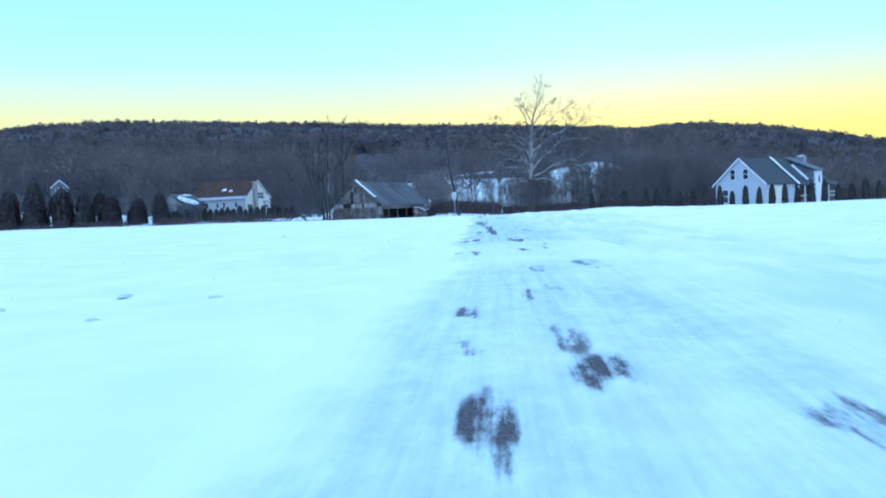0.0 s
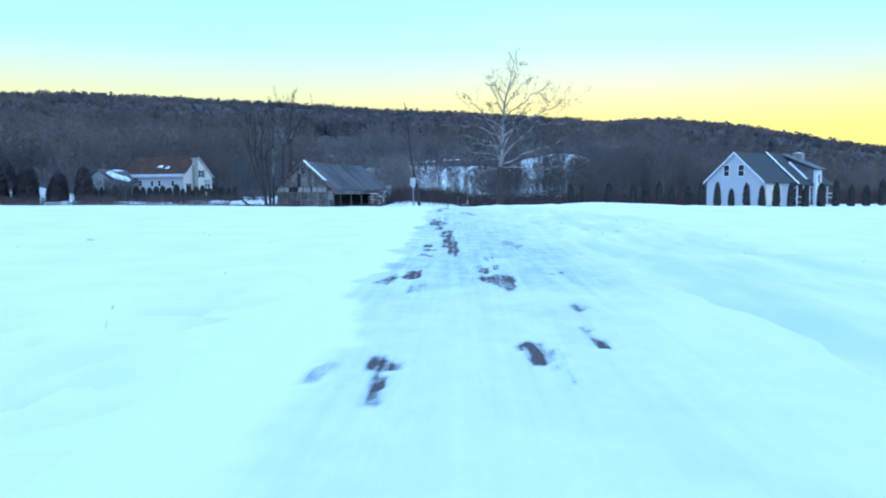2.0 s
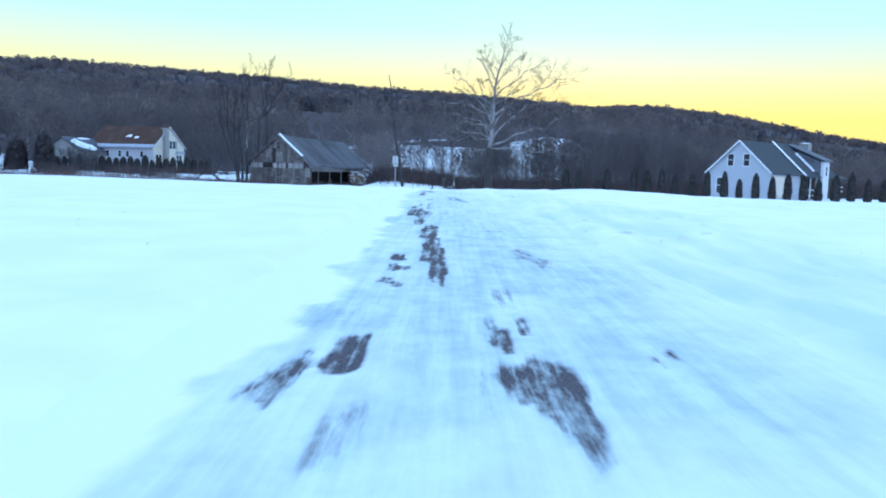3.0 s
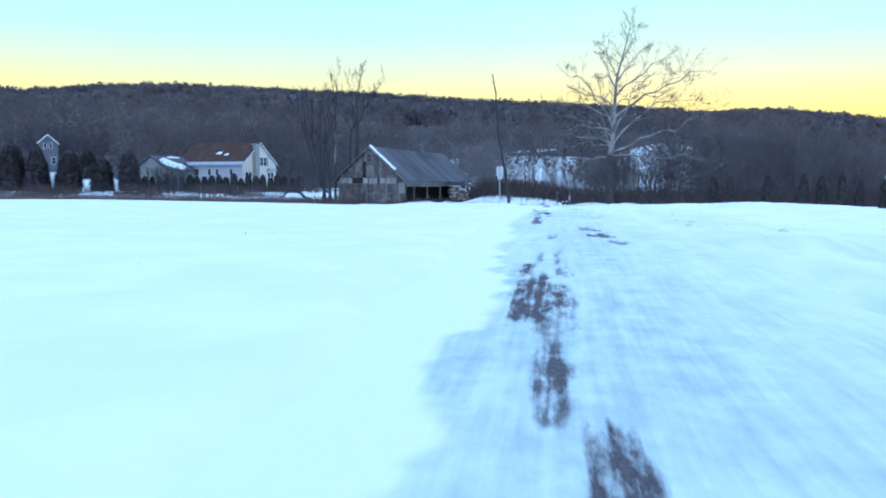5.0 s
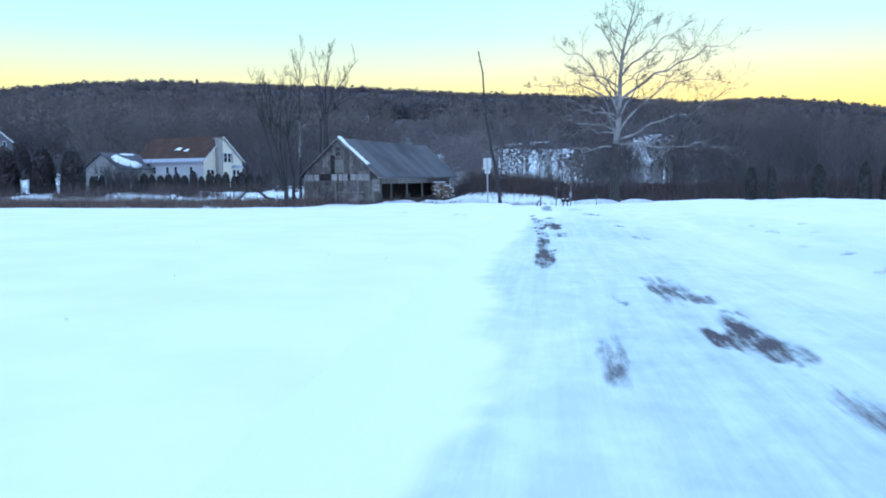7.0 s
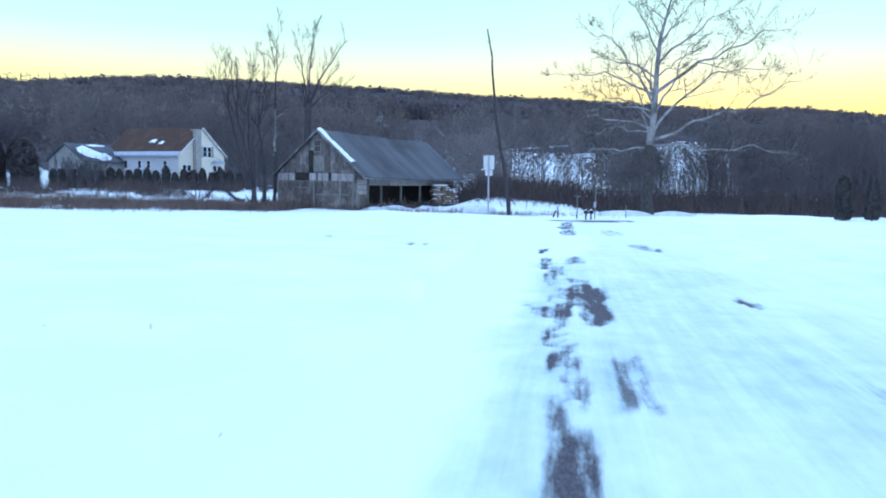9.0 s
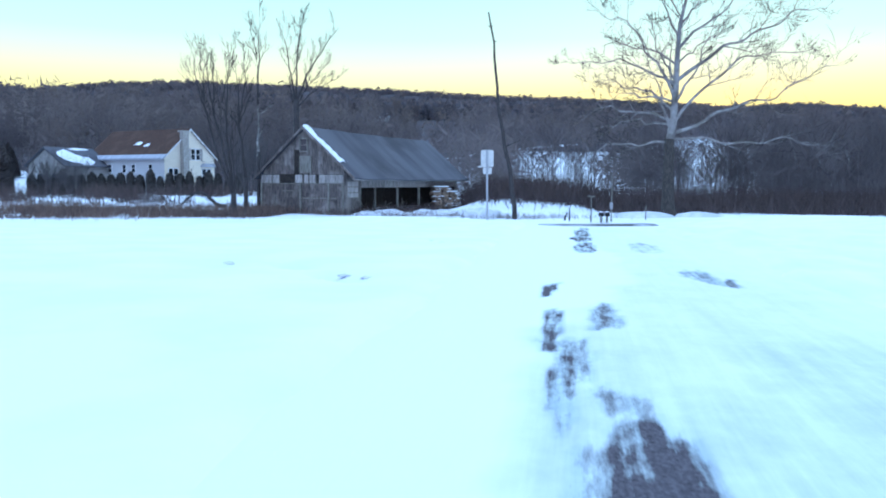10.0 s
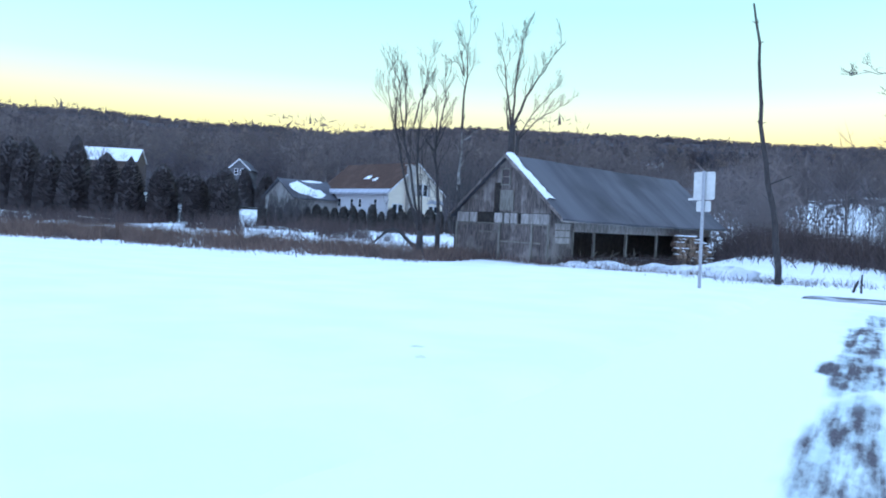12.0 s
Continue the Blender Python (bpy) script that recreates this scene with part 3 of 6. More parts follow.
BARE_DOWN = [(0.46, 53.7, 0.11, 0.3, 0.6), (0.61, 53.2, 0.14, 0.4, 0.6), (0.04, 58.7, 0.20, 1.15, 0.6), (0.24, 57.9, 0.14, 0.37, 0.6), (0.44, 56.9, 0.08, 0.2, 0.7), (0.34, 55.9, 0.13, 0.55, 0.85), (0.05, 55.6, 0.1, 0.45, 0.8), (0.5, 55.2, 0.12, 0.3, 0.55), (-0.88, 55.0, 0.08, 0.85, 0.62), (-0.59, 57.7, 0.08, 0.15, 0.5), (0.73, 67.9, 0.16, 0.9, 0.45),
             (-1.50, 65.9, 0.13, 1.4, 0.72), (-1.44, 62.7, 0.14, 1.4, 0.82), (-1.53, 69.1, 0.07, 0.20, 0.9), (-1.47, 68.4, 0.06, 0.33, 0.7), (-1.09, 68.3, 0.13, 0.54, 0.6)]
BARE_SLOPE = [(-1.65, 69.8, 0.10, 0.15, 0.7), (-1.57, 70.5, 0.05, 0.3, 0.7), (-1.61, 72.7, 0.09, 0.43, 0.68), (-1.79, 71.5, 0.12, 0.26, 0.65), (-1.63, 71.3, 0.12, 0.47, 0.9), (-1.25, 73.1, 0.19, 0.58, 0.9), (-1.21, 71.7, 0.15, 0.9, 0.9), (-1.42, 72.2, 0.1, 0.5, 0.6), (0.67, 72.8, 0.09, 0.16, 0.7),
              (-1.73, 75.0, 0.07, 1.2, 0.78), (-1.57, 75.6, 0.06, 0.7, 0.55), (-1.38, 74.3, 0.15, 0.35, 0.55)]
BARE_MOUTH = [(-1.90, 77.2, 0.07, 0.8, 0.75), (-1.35, 77.7, 0.15, 0.65, 0.62), (-2.0, 80.2, 0.07, 0.5, 0.9), (0.24, 82.7, 0.2, 0.5, 0.6), (0.46, 81.8, 0.18, 0.3, 0.6), (-0.10, 88.8, 0.3, 1.6, 0.35),
              (-1.48, 88.6, 0.2, 1.6, 0.72), (-1.48, 92.3, 0.2, 1.3, 0.7), (-1.77, 92.5, 0.07, 0.33, 0.9), (-1.5, 96.1, 0.2, 2.2, 0.72), (-1.38, 101.5, 0.15, 2.4, 0.6)]
# how far the ice reaches to either side, and how much of it shows through the drifted snow
ICE_LEFT = [(-5, -1.9), (8, -1.6), (12, -1.4), (14, -1.0), (20, -1.0), (26, -1.55), (31, -1.4), (40, -1.6), (46, -1.5), (50, -1.8), (57, -2.1), (63, -2.35), (68, -2.1), (77, -2.0), (79, -1.4), (85, -0.9), (90, -1.5), (100, -2.0), (116, -2.2)]
ICE_RIGHT = [(-5, 2.6), (15, 2.3), (18, 1.8), (26, 2.3), (39, 2.1), (46, 1.7), (58, 1.6), (75, 1.5), (82, 1.2), (92, 0.9), (116, 0.9)]
ICE_SHOWS = [(-5, 0.75), (6, 0.8), (12, 0.72), (15.5, 0.66), (17, 0.35), (21, 0.4), (24, 0.55), (26, 0.95), (45, 0.95), (50, 0.85), (56, 0.75), (63, 0.55), (68, 0.75), (76, 0.6), (79, 0.35), (84, 0.25), (116, 0.25)]
dx, dy = np.arange(-3.4, 3.41, 0.07), np.arange(-4, 115.01, 0.14)
gx, gy = np.meshgrid(dx, dy)
wx = gx + drive_centre(gy)
mask = np.zeros_like(wx)
wob_x = wx + 0.06 * rough_noise(wx, gy * 0.6, 2.2, 11) + 0.04 * rough_noise(wx, gy * 0.5, 6.0, 12)
wob_y = gy + 0.9 * rough_noise(wx * 2.4, gy * 0.7, 1.5, 13) + 0.6 * rough_noise(wx * 1.5, gy * 0.5, 5.0, 14)
for cx, cy, rx, ry, depth in BARE_NEAR + BARE_RISE + BARE_TRACK + BARE_CREST + BARE_DOWN + BARE_SLOPE + BARE_MOUTH:
    d = np.abs((wob_x - cx) / (rx * 1.15 + 0.02)) ** 3.4 + np.abs((wob_y - cy) / (ry * 1.12 + 0.05)) ** 2.6
    mask = np.maximum(mask, depth * (1 - smooth01(0.25, 2.0, d)))
wander = 0.45 * rough_noise(wx, gy, 0.5, 17) + 0.34 * rough_noise(wx, gy, 1.6, 18) + 0.16 * rough_noise(wx, gy, 4.5, 23)
left_in = smooth01(-0.03, 1.0, (wx - np.interp(gy, *zip(*ICE_LEFT)) + wander) / np.interp(gy, [0, 12, 19, 50, 60], [1.1, 0.9, 0.15, 0.15, 0.4]))
right_in = 0.5 + 0.5 * smooth01(-0.5, 0.9, np.interp(gy, *zip(*ICE_RIGHT)) - wx + 1.5 * wander)
wear = left_in * right_in * np.interp(gy, *zip(*ICE_SHOWS)) * (0.9 + 0.7 * rough_noise(wx * 1.6, gy * 0.5, 0.9, 24)).clip(0.55, 1)
wear = np.maximum(wear, smooth01(0.1, 0.5, mask) * 0.9)
z = lay(wx, gy) - 0.035 + 0.012 * rough_noise(wx * 5, gy * 0.3, 1.0, 19) + 0.012 * rough_noise(wx, gy, 2.0, 20) - 0.015 * smooth01(0.3, 0.7, mask)
z = z - 0.09 * smooth01(2.2, 3.3, np.abs(gx)) - 0.2 * smooth01(111, 115, gy)
i = np.arange(len(dy) - 1)[:, None] * len(dx) + np.arange(len(dx) - 1)[None]
me = array_mesh("driveway", np.stack([wx.ravel(), gy.ravel(), z.ravel()], -1), np.stack([i, i + 1, i + 1 + len(dx), i + len(dx)], -1).reshape(-1, 4), ICE, True)
for key, values in (("bare", mask), ("worn", wear)):
    me.attributes.new(key, "FLOAT", "POINT").data.foreach_set("value", values.astype(np.float32).ravel())
solid("driveway", me, ICE, "driveway of packed icy snow with bared asphalt patches", "driveway", kind="structure")
# ---------------------------------------------------------------- crossing road
rx_, ry_ = np.arange(-6, 5.01, 0.5), np.arange(-2.0, 2.01, 0.5)
gx, gy = np.meshgrid(rx_, ry_)
yy = gy + 120.6 + 0.04 * gx
i = np.arange(len(ry_) - 1)[:, None] * len(rx_) + np.arange(len(rx_) - 1)[None]
me = array_mesh("road", np.stack([gx.ravel(), yy.ravel(), (lay(gx, yy) - 0.07 - 0.3 * smooth01(3.2, 5.5, np.abs(gx + 0.5))).ravel()], -1), np.stack([i, i + 1, i + 1 + len(rx_), i + len(rx_)], -1).reshape(-1, 4), ASPHALT, True)
solid("road", me, ASPHALT, "narrow asphalt road with streaks of blown snow", "road", kind="structure")


def height_at(x, y):
    return float(snow_height(np.array([float(x)]), np.array([float(y)]))[0])


# ---------------------------------------------------------------- bare trees
def grow(mesh, start, way, length, radius, depth, rng, twigs, up=0.25, spread=0.8, sides=6):
    """A bending branch that carries smaller ones; the last order goes into the twigs' mesh."""
    pts, radii = [Vector(start)], [radius]
    d = Vector(way).normalized()
    steps = 5 if depth > 1 else 3
    for s in range(steps):
        d = (d + Vector((rng.uniform(-1, 1), rng.uniform(-1, 1), rng.uniform(-0.8, 1) + up * 0.5)) * 0.2).normalized()
        pts.append(pts[-1] + d * length / steps)
        radii.append(radius * (1 - 0.8 * (s + 1) / steps))
    (mesh if depth > 1 else twigs).tube(pts, [max(r, 0.009) for r in radii], sides if depth > 1 else 3)
    if depth == 0:
        return
    count = {1: 3, 2: 4, 3: 5}.get(depth, 5)
    for k in range(count):
        f = 0.25 + 0.75 * (k + rng.random()) / count
        j = min(int(f * steps), steps - 1)
        q = pts[j].lerp(pts[j + 1], f * steps - j)
        side = Vector((rng.uniform(-1, 1), rng.uniform(-1, 1), rng.uniform(-0.3, 0.7) + up)).normalized()
        w = (d * (1 - spread * 0.5) + side * spread).normalized()
        grow(mesh, q, w, length * rng.uniform(0.4, 0.7), radii[j] * 0.55, depth - 1, rng, twigs, up, spread, sides)


# the big sycamore by the road mouth
def bowed(a, c, b, count, rng, wild):
    """Points along a bowed, gnarled branch from a to b, drawn towards c."""
    a, b, c, pts = Vector(a), Vector(b), Vector(c), []
    turn = [rng.uniform(0, 6.28) for _ in range(6)]
    for s in range(count + 1):
        f = s / count
        q = a * (1 - f) ** 2 + c * (2 * f * (1 - f)) + b * f * f
        amp = wild * min(1.0, f * 2.5)
        q += Vector((0.4 * math.sin(f * 13 + turn[0]) + 0.25 * math.sin(f * 29 + turn[1]), 0.8 * math.sin(f * 9 + turn[2]) + 0.3 * math.sin(f * 24 + turn[3]), 0.8 * math.sin(f * 11 + turn[4]) + 0.45 * math.sin(f * 27 + turn[5]))) * amp
        pts.append(q)
    return pts


# height on the trunk, bend sideways and height, end sideways and height, end in depth, thickness
BOUGHS_EAST = [(6.4, 6.5, 6.3, 14.2, 5.7, -1.5, 0.13), (6.8, 6.9, 9.5, 13.6, 12.0, 1.2, 0.17), (7.4, 3.6, 13.6, 11.2, 13.1, -2.0, 0.16), (11.0, 6.9, 16.1, 13.3, 16.8, 1.5, 0.18),
               (12.4, 2.2, 14.2, 4.4, 14.4, -1.5, 0.08), (13.5, 3.0, 16.5, 8.0, 19.0, -1.5, 0.14), (15.2, 1.8, 17.3, 4.4, 20.4, 1.0, 0.11), (17.5, 2.2, 19.4, 2.7, 22.3, -0.6, 0.06),
               (9.2, 2.0, 12.0, 2.5, 14.5, -6.0, 0.13), (10.2, -0.5, 13.0, 1.5, 15.5, 6.0, 0.12)]
BOUGHS_WEST = [(6.6, -0.5, 9.8, -1.9, 12.4, 0.3, 0.2), (11.0, -1.2, 13.0, -2.2, 16.4, -1.0, 0.12), (14.5, -0.6, 16.5, -1.7, 20.4, 0.8, 0.11), (9.5, -2.2, 15.6, -6.2, 16.3, -1.2, 0.15),
               (10.6, -2.8, 13.4, -9.4, 12.9, 1.5, 0.14), (7.8, -4.0, 9.5, -7.7, 8.2, -2.0, 0.14), (7.6, -3.0, 8.1, -5.9, 7.6, 2.0, 0.11), (6.1, -3.5, 6.4, -8.7, 4.8, -1.2, 0.13),
               (8.6, -2.6, 11.6, -6.9, 11.2, 2.2, 0.12), (9.3, -3.0, 10.4, -5.6, 9.4, -2.4, 0.1), (16.0, -0.8, 18.0, -1.2, 21.6, -0.5, 0.06), (12.3, -2.6, 14.6, -6.0, 14.0, 0.8, 0.1)]


def sycamore(x, y):
    rng = random.Random(4)
    tree = thing("sycamore_tree", pose(x, y, height_at(x, y) - 0.1), "tall bare sycamore with pale wide-spreading limbs beside the road", "tree")
    low, high, twigs, seeds = Mesh(), Mesh(), Mesh(), Mesh()
    low.tube([(0.1, 0, -0.2), (0.05, 0, 0.4), (0, 0, 1.5), (-0.02, 0, 4), (0, 0, 6.4)], [0.9, 0.62, 0.5, 0.43, 0.38], 14)
    axis = [Vector(q) for q in ((0, 0, 6.0), (0.3, 0, 8.3), (0.4, 0.1, 11), (0.45, 0, 13.3), (0.6, 0.1, 15.6), (1.0, 0, 17.4), (1.3, 0.1, 18.6), (1.8, 0, 20.6), (2.2, 0.1, 22.9))]
    high.tube(axis, [0.36, 0.29, 0.26, 0.2, 0.15, 0.11, 0.085, 0.05, 0.015], 10)
    stand_x = lambda z: float(np.interp(z, [q.z for q in axis], [q.x for q in axis]))
    for z0, xm, zm, x1, z1, y1, thick in BOUGHS_EAST + BOUGHS_WEST:
        x1, z1 = x1 * 0.92, z1 - (0.6 if z1 > 18 else 0.0)
        reach = math.hypot(x1, z1 - z0)
        count = max(9, int(reach * 1.6))
        pts = bowed((stand_x(z0), 0, z0), (xm, y1 * 0.4, zm), (x1, y1, z1), count, rng, 0.2 + 0.012 * reach)
        radii = [thick * 0.8 * (1 - s / count) ** 1.3 + 0.018 for s in range(count + 1)]
        limb = Mesh().tube(pts, radii, 7)
        side_count = int(4 + reach * 0.6)
        for m in range(side_count):
            f = 0.26 + 0.74 * (m + rng.random()) / side_count
            j = min(int(f * count), count - 1)
            q = pts[j].lerp(pts[j + 1], f * count - j)
            along = (pts[j + 1] - pts[j]).normalized()
            side = Vector((rng.uniform(-1, 1), rng.uniform(-1, 1), (1 if m % 2 else -0.6) * rng.uniform(0.3, 1.0))).normalized()
            grow(limb, q, along * 0.75 + side * 0.8, min(reach, 10.5) * rng.uniform(0.16, 0.36) * (1.2 - 0.5 * f), max(radii[j] * 0.45, 0.022), 3 if m % 4 == 0 else 2, rng, twigs, 0.1, 0.62, 5)
        part("limb", limb, SYCAMORE_PALE, tree, smooth=True)
    top = Mesh()
    for m in range(11):
        z = 15.0 + 0.8 * m
        grow(top, (stand_x(z), 0, z), Vector((rng.uniform(-1, 1), rng.uniform(-1, 1), 0.9)), 2.6 - 0.14 * m, 0.05, 2, rng, twigs, 0.2, 0.8, 5)
    # a few leaves and seed balls left at the tips
    for t in twigs.v[::23]:
        if rng.random() < 0.05:
            q = Vector(t) + Vector((rng.uniform(-0.2, 0.2), rng.uniform(-0.2, 0.2), rng.uniform(-0.25, 0.05)))
            r = rng.uniform(0.04, 0.08)
            seeds.add([q + Vector((r, 0, 0)), q + Vector((-r * 0.6, r, 0)), q + Vector((-r * 0.6, -r, 0)), q + Vector((0, 0, r * 1.4)), q - Vector((0, 0, r * 1.4))], [(0, 1, 3), (1, 2, 3), (2, 0, 3), (1, 0, 4), (2, 1, 4), (0, 2, 4)])
    part("trunk", low, SYCAMORE_DARK, tree, "dark plated lower trunk", smooth=True)
    part("upper_trunk", high, SYCAMORE_PALE, tree, "pale smooth upper trunk", smooth=True)
    part("limb", top, SYCAMORE_PALE, tree, smooth=True)
    part("crown", twigs, TWIG, tree, "fine bare twigs")
    tagged(part("dry_leaf", seeds, SEED, tree, "brown leftover leaves and seed balls"), kind="stuff")


sycamore(5.6, 136.8)
solid("snow_mound", Mesh().lump((0, 0, 0), (2.6, 1.6, 0.55), 6, 16, 0.12, 3), SNOW_CRUST, "mound of plowed snow at the foot of the sycamore", "snow mound", pose(3.6, 135.2, height_at(3.6, 135.2) - 0.1), "plowed snow mounds", smooth=True)
solid("snow_mound", Mesh().lump((0, 0, 0), (1.9, 1.4, 0.5), 6, 16, 0.12, 5), SNOW_CRUST, "mound of plowed snow at the foot of the sycamore", "snow mound", pose(7.9, 135.6, height_at(7.9, 135.6) - 0.1), "plowed snow mounds", smooth=True)

# trees round the barn's far corner
def stemmed_tree(name, x, y, radius, trunk_top, stems, seed, label, bark=None, foot=0.0):
    """A leafless tree of steep stems. stems: start height and sideways, bend sideways and height, end sideways and height, end in depth, thickness."""
    rng = random.Random(seed)
    tree = thing(name, pose(x, y, height_at(x, y) - 0.15), label, "tree", "trees by the barn")
    trunk, twigs = Mesh(), Mesh()
    trunk.tube([(0, 0, 0), (foot * 0.1, 0, 0.4), (foot * 0.6, 0, trunk_top * 0.5), (foot, 0, trunk_top)], [radius * 1.5, radius * 1.1, radius, radius * 0.85], 9)
    for z0, x0, xm, zm, x1, z1, y1, thick in stems:
        z1 -= 0.9 if z1 > 12.5 else 0.3
        reach = math.hypot(x1 - x0, z1 - z0)
        count = max(8, int(reach * 1.7))
        pts = bowed((x0, 0, z0), (xm, y1 * 0.5, zm), (x1, y1, z1), count, rng, 0.11)
        radii = [thick * 0.6 * (1 - s / count) ** 1.1 + 0.014 for s in range(count + 1)]
        limb = Mesh().tube(pts, radii, 7)
        side_count = int(3 + reach * 1.0)
        for m in range(side_count):
            f = 0.3 + 0.7 * (m + rng.random()) / side_count
            j = min(int(f * count), count - 1)
            q = pts[j].lerp(pts[j + 1], f * count - j)
            w = (pts[j + 1] - pts[j]).normalized() * 0.8 + Vector((rng.uniform(-0.75, 0.75), rng.uniform(-0.75, 0.75), rng.uniform(0, 0.3)))
            grow(limb, q, w, min(reach, 8.0) * rng.uniform(0.12, 0.3) * (1.15 - 0.45 * f), max(radii[j] * 0.5, 0.02), 2, rng, twigs, 0.35, 0.5, 4)
        part("limb", limb, bark if bark and z1 < 11 else BARK, tree, smooth=True)
    part("trunk", trunk, BARK, tree, smooth=True)
    part("crown", twigs, TWIG, tree, "fine bare twigs")


stemmed_tree("bare_tree", -28.4, 129.0, 0.24, 1.8, [(1.5, 0, -2.6, 7.6, -3.4, 13.6, 0.4, 0.17), (8.6, -2.3, -2.7, 11.5, -2.2, 13.2, 0.6, 0.08), (1.6, 0, -1.6, 8.6, -2.05, 13.6, -0.6, 0.17), (8.8, -1.55, -1.2, 11.5, -1.25, 13.3, -0.9, 0.08),
                                       (1.7, 0, -1.1, 8.4, -0.3, 14.0, 0.7, 0.17), (8.8, -0.85, -0.5, 11.0, 0.1, 12.9, 0.3, 0.08), (1.4, 0.05, 0.3, 4.5, -0.4, 8.0, -0.4, 0.1)], 21,
             "dark leafless tree with several upright stems beside the barn")
stemmed_tree("bare_tree", -28.4, 131.4, 0.18, 3.0, [(2.8, 0, -0.6, 7.5, -0.75, 12.2, 0.2, 0.2), (7.6, -0.5, 0.1, 10.0, -0.1, 13.8, 0.3, 0.09), (7.2, -0.45, -1.8, 8.6, -2.2, 9.2, -0.5, 0.06), (7.4, -0.45, 0.5, 9.4, 0.9, 9.3, -0.4, 0.06)], 24,
             "dark leafless tree with a broken-off stem beside the barn")
stemmed_tree("dead_tree", -28.6, 134.5, 0.15, 5.0, [(4.6, 0.0, 0.05, 7.0, 0.08, 9.7, 0.05, 0.2), (9.0, 0.06, 0.1, 13.0, 0.25, 17.0, 0.2, 0.14), (8.0, 0.02, 0.4, 8.4, 1.35, 9.3, 0.2, 0.1), (12.8, 0.05, -0.6, 14.2, -1.6, 15.0, 0.3, 0.06), (13.0, 0.05, -0.3, 14.6, -0.35, 16.4, -0.4, 0.05)], 3,
             "slim tree with a bleached forked trunk beside the barn", WHITE_BARK, 0.02)
stemmed_tree("bare_tree", -27.3, 140.5, 0.3, 9.8, [(9.5, -0.3, -0.7, 11.0, -0.8, 12.1, 0.4, 0.16), (9.6, -0.1, -0.5, 13.0, -1.2, 17.2, -0.4, 0.15), (9.6, 0, -0.1, 13.0, 0.4, 18.2, 0.5, 0.15), (14.4, 0.2, 0.35, 16.5, 0.95, 18.8, 0.3, 0.06),
                                       (9.5, 0, 1.0, 12.6, 4.0, 17.0, 0.2, 0.2)], 37, "tall leafless tree forking in a V behind the barn")
stemmed_tree("bare_tree", -30.4, 148.0, 0.18, 9.4, [(9.2, 0.3, 1.6, 11.8, 4.0, 14.9, 0.3, 0.09), (9.0, 0.3, 2.6, 11.6, 5.2, 12.4, -0.4, 0.1), (9.1, 0.3, -0.2, 10.5, -0.6, 11.6, 0.3, 0.06)], 41, "leafless tree leaning over the barn's roof", foot=0.3)


def pole_tree(x, y):
    rng = random.Random(8)
    tree = thing("dead_tree", pose(x, y, height_at(x, y) - 0.15), "tall thin branchless dead tree rising from the snow", "tree")
    trunk = Mesh()
    pts = [(0.12 + -2.2 * f + 0.12 * math.sin(f * 9) + 0.05 * math.sin(f * 31), 0.1 * math.sin(f * 7), 15.8 * f) for f in [k / 14 for k in range(15)]]
    trunk.tube(pts, [0.19 * (1 - 0.8 * k / 14) + 0.015 for k in range(15)], 8)
    for k in range(34):
        f = rng.uniform(0.2, 0.98)
        j = min(int(f * 14), 13)
        q = Vector(pts[j])
        a = rng.uniform(0, 6.28)
        ln = rng.uniform(0.1, 0.35) if k > 2 else 1.3
        trunk.tube([q, q + Vector((math.cos(a) * ln, math.sin(a) * ln, ln * 0.4))], [0.045, 0.012], 4)
    part("trunk", trunk, BARK, tree, smooth=True)


pole_tree(-6.5, 130.9)

# ---------------------------------------------------------------- woods behind the road and up the hill
rs = np.random.RandomState(5)


def woods_template(seed, branches=26, height=11.0):
    """A simple leafless tree: tapering trunk and thin ascending branches, all triangles."""
    rng = np.random.RandomState(seed)
    v, f = [], []

    def spike(a, b, w):
        k = len(v)
        d = np.subtract(b, a)
        s = np.cross(d, rng.randn(3))
        s = s / (np.linalg.norm(s) + 1e-9) * w
        s2 = np.cross(d, s)
        s2 = s2 / (np.linalg.norm(s2) + 1e-9) * w
        v.extend([np.add(a, s), np.subtract(a, s * 0.5) + s2 * 0.9, np.subtract(a, s * 0.5) - s2 * 0.9, np.array(b, float)])
        f.extend([(k, k + 1, k + 3), (k + 1, k + 2, k + 3), (k + 2, k, k + 3)])

    spike((0, 0, -0.5), (rng.randn() * 0.4, rng.randn() * 0.4, height), 0.1)
    for b in range(branches):
        z = height * rng.uniform(0.25, 0.92)
        a = rng.uniform(0, 2 * np.pi)
        ln = (height - z) * rng.uniform(0.35, 0.7) + 0.8
        tip = np.array([np.cos(a) * ln * 0.6, np.sin(a) * ln * 0.6, z + ln * rng.uniform(0.5, 0.9)])
        spike((0, 0, z), tip, 0.042)
        for c in range(3):
            g = rng.uniform(0.3, 0.9)
            q = np.array([0, 0, z]) * (1 - g) + tip * g
            spike(q, q + rng.randn(3) * 0.35 + np.array([np.cos(a) * 0.4, np.sin(a) * 0.4, rng.uniform(0.4, 1.3)]), 0.019)
    return np.array(v), np.array(f)


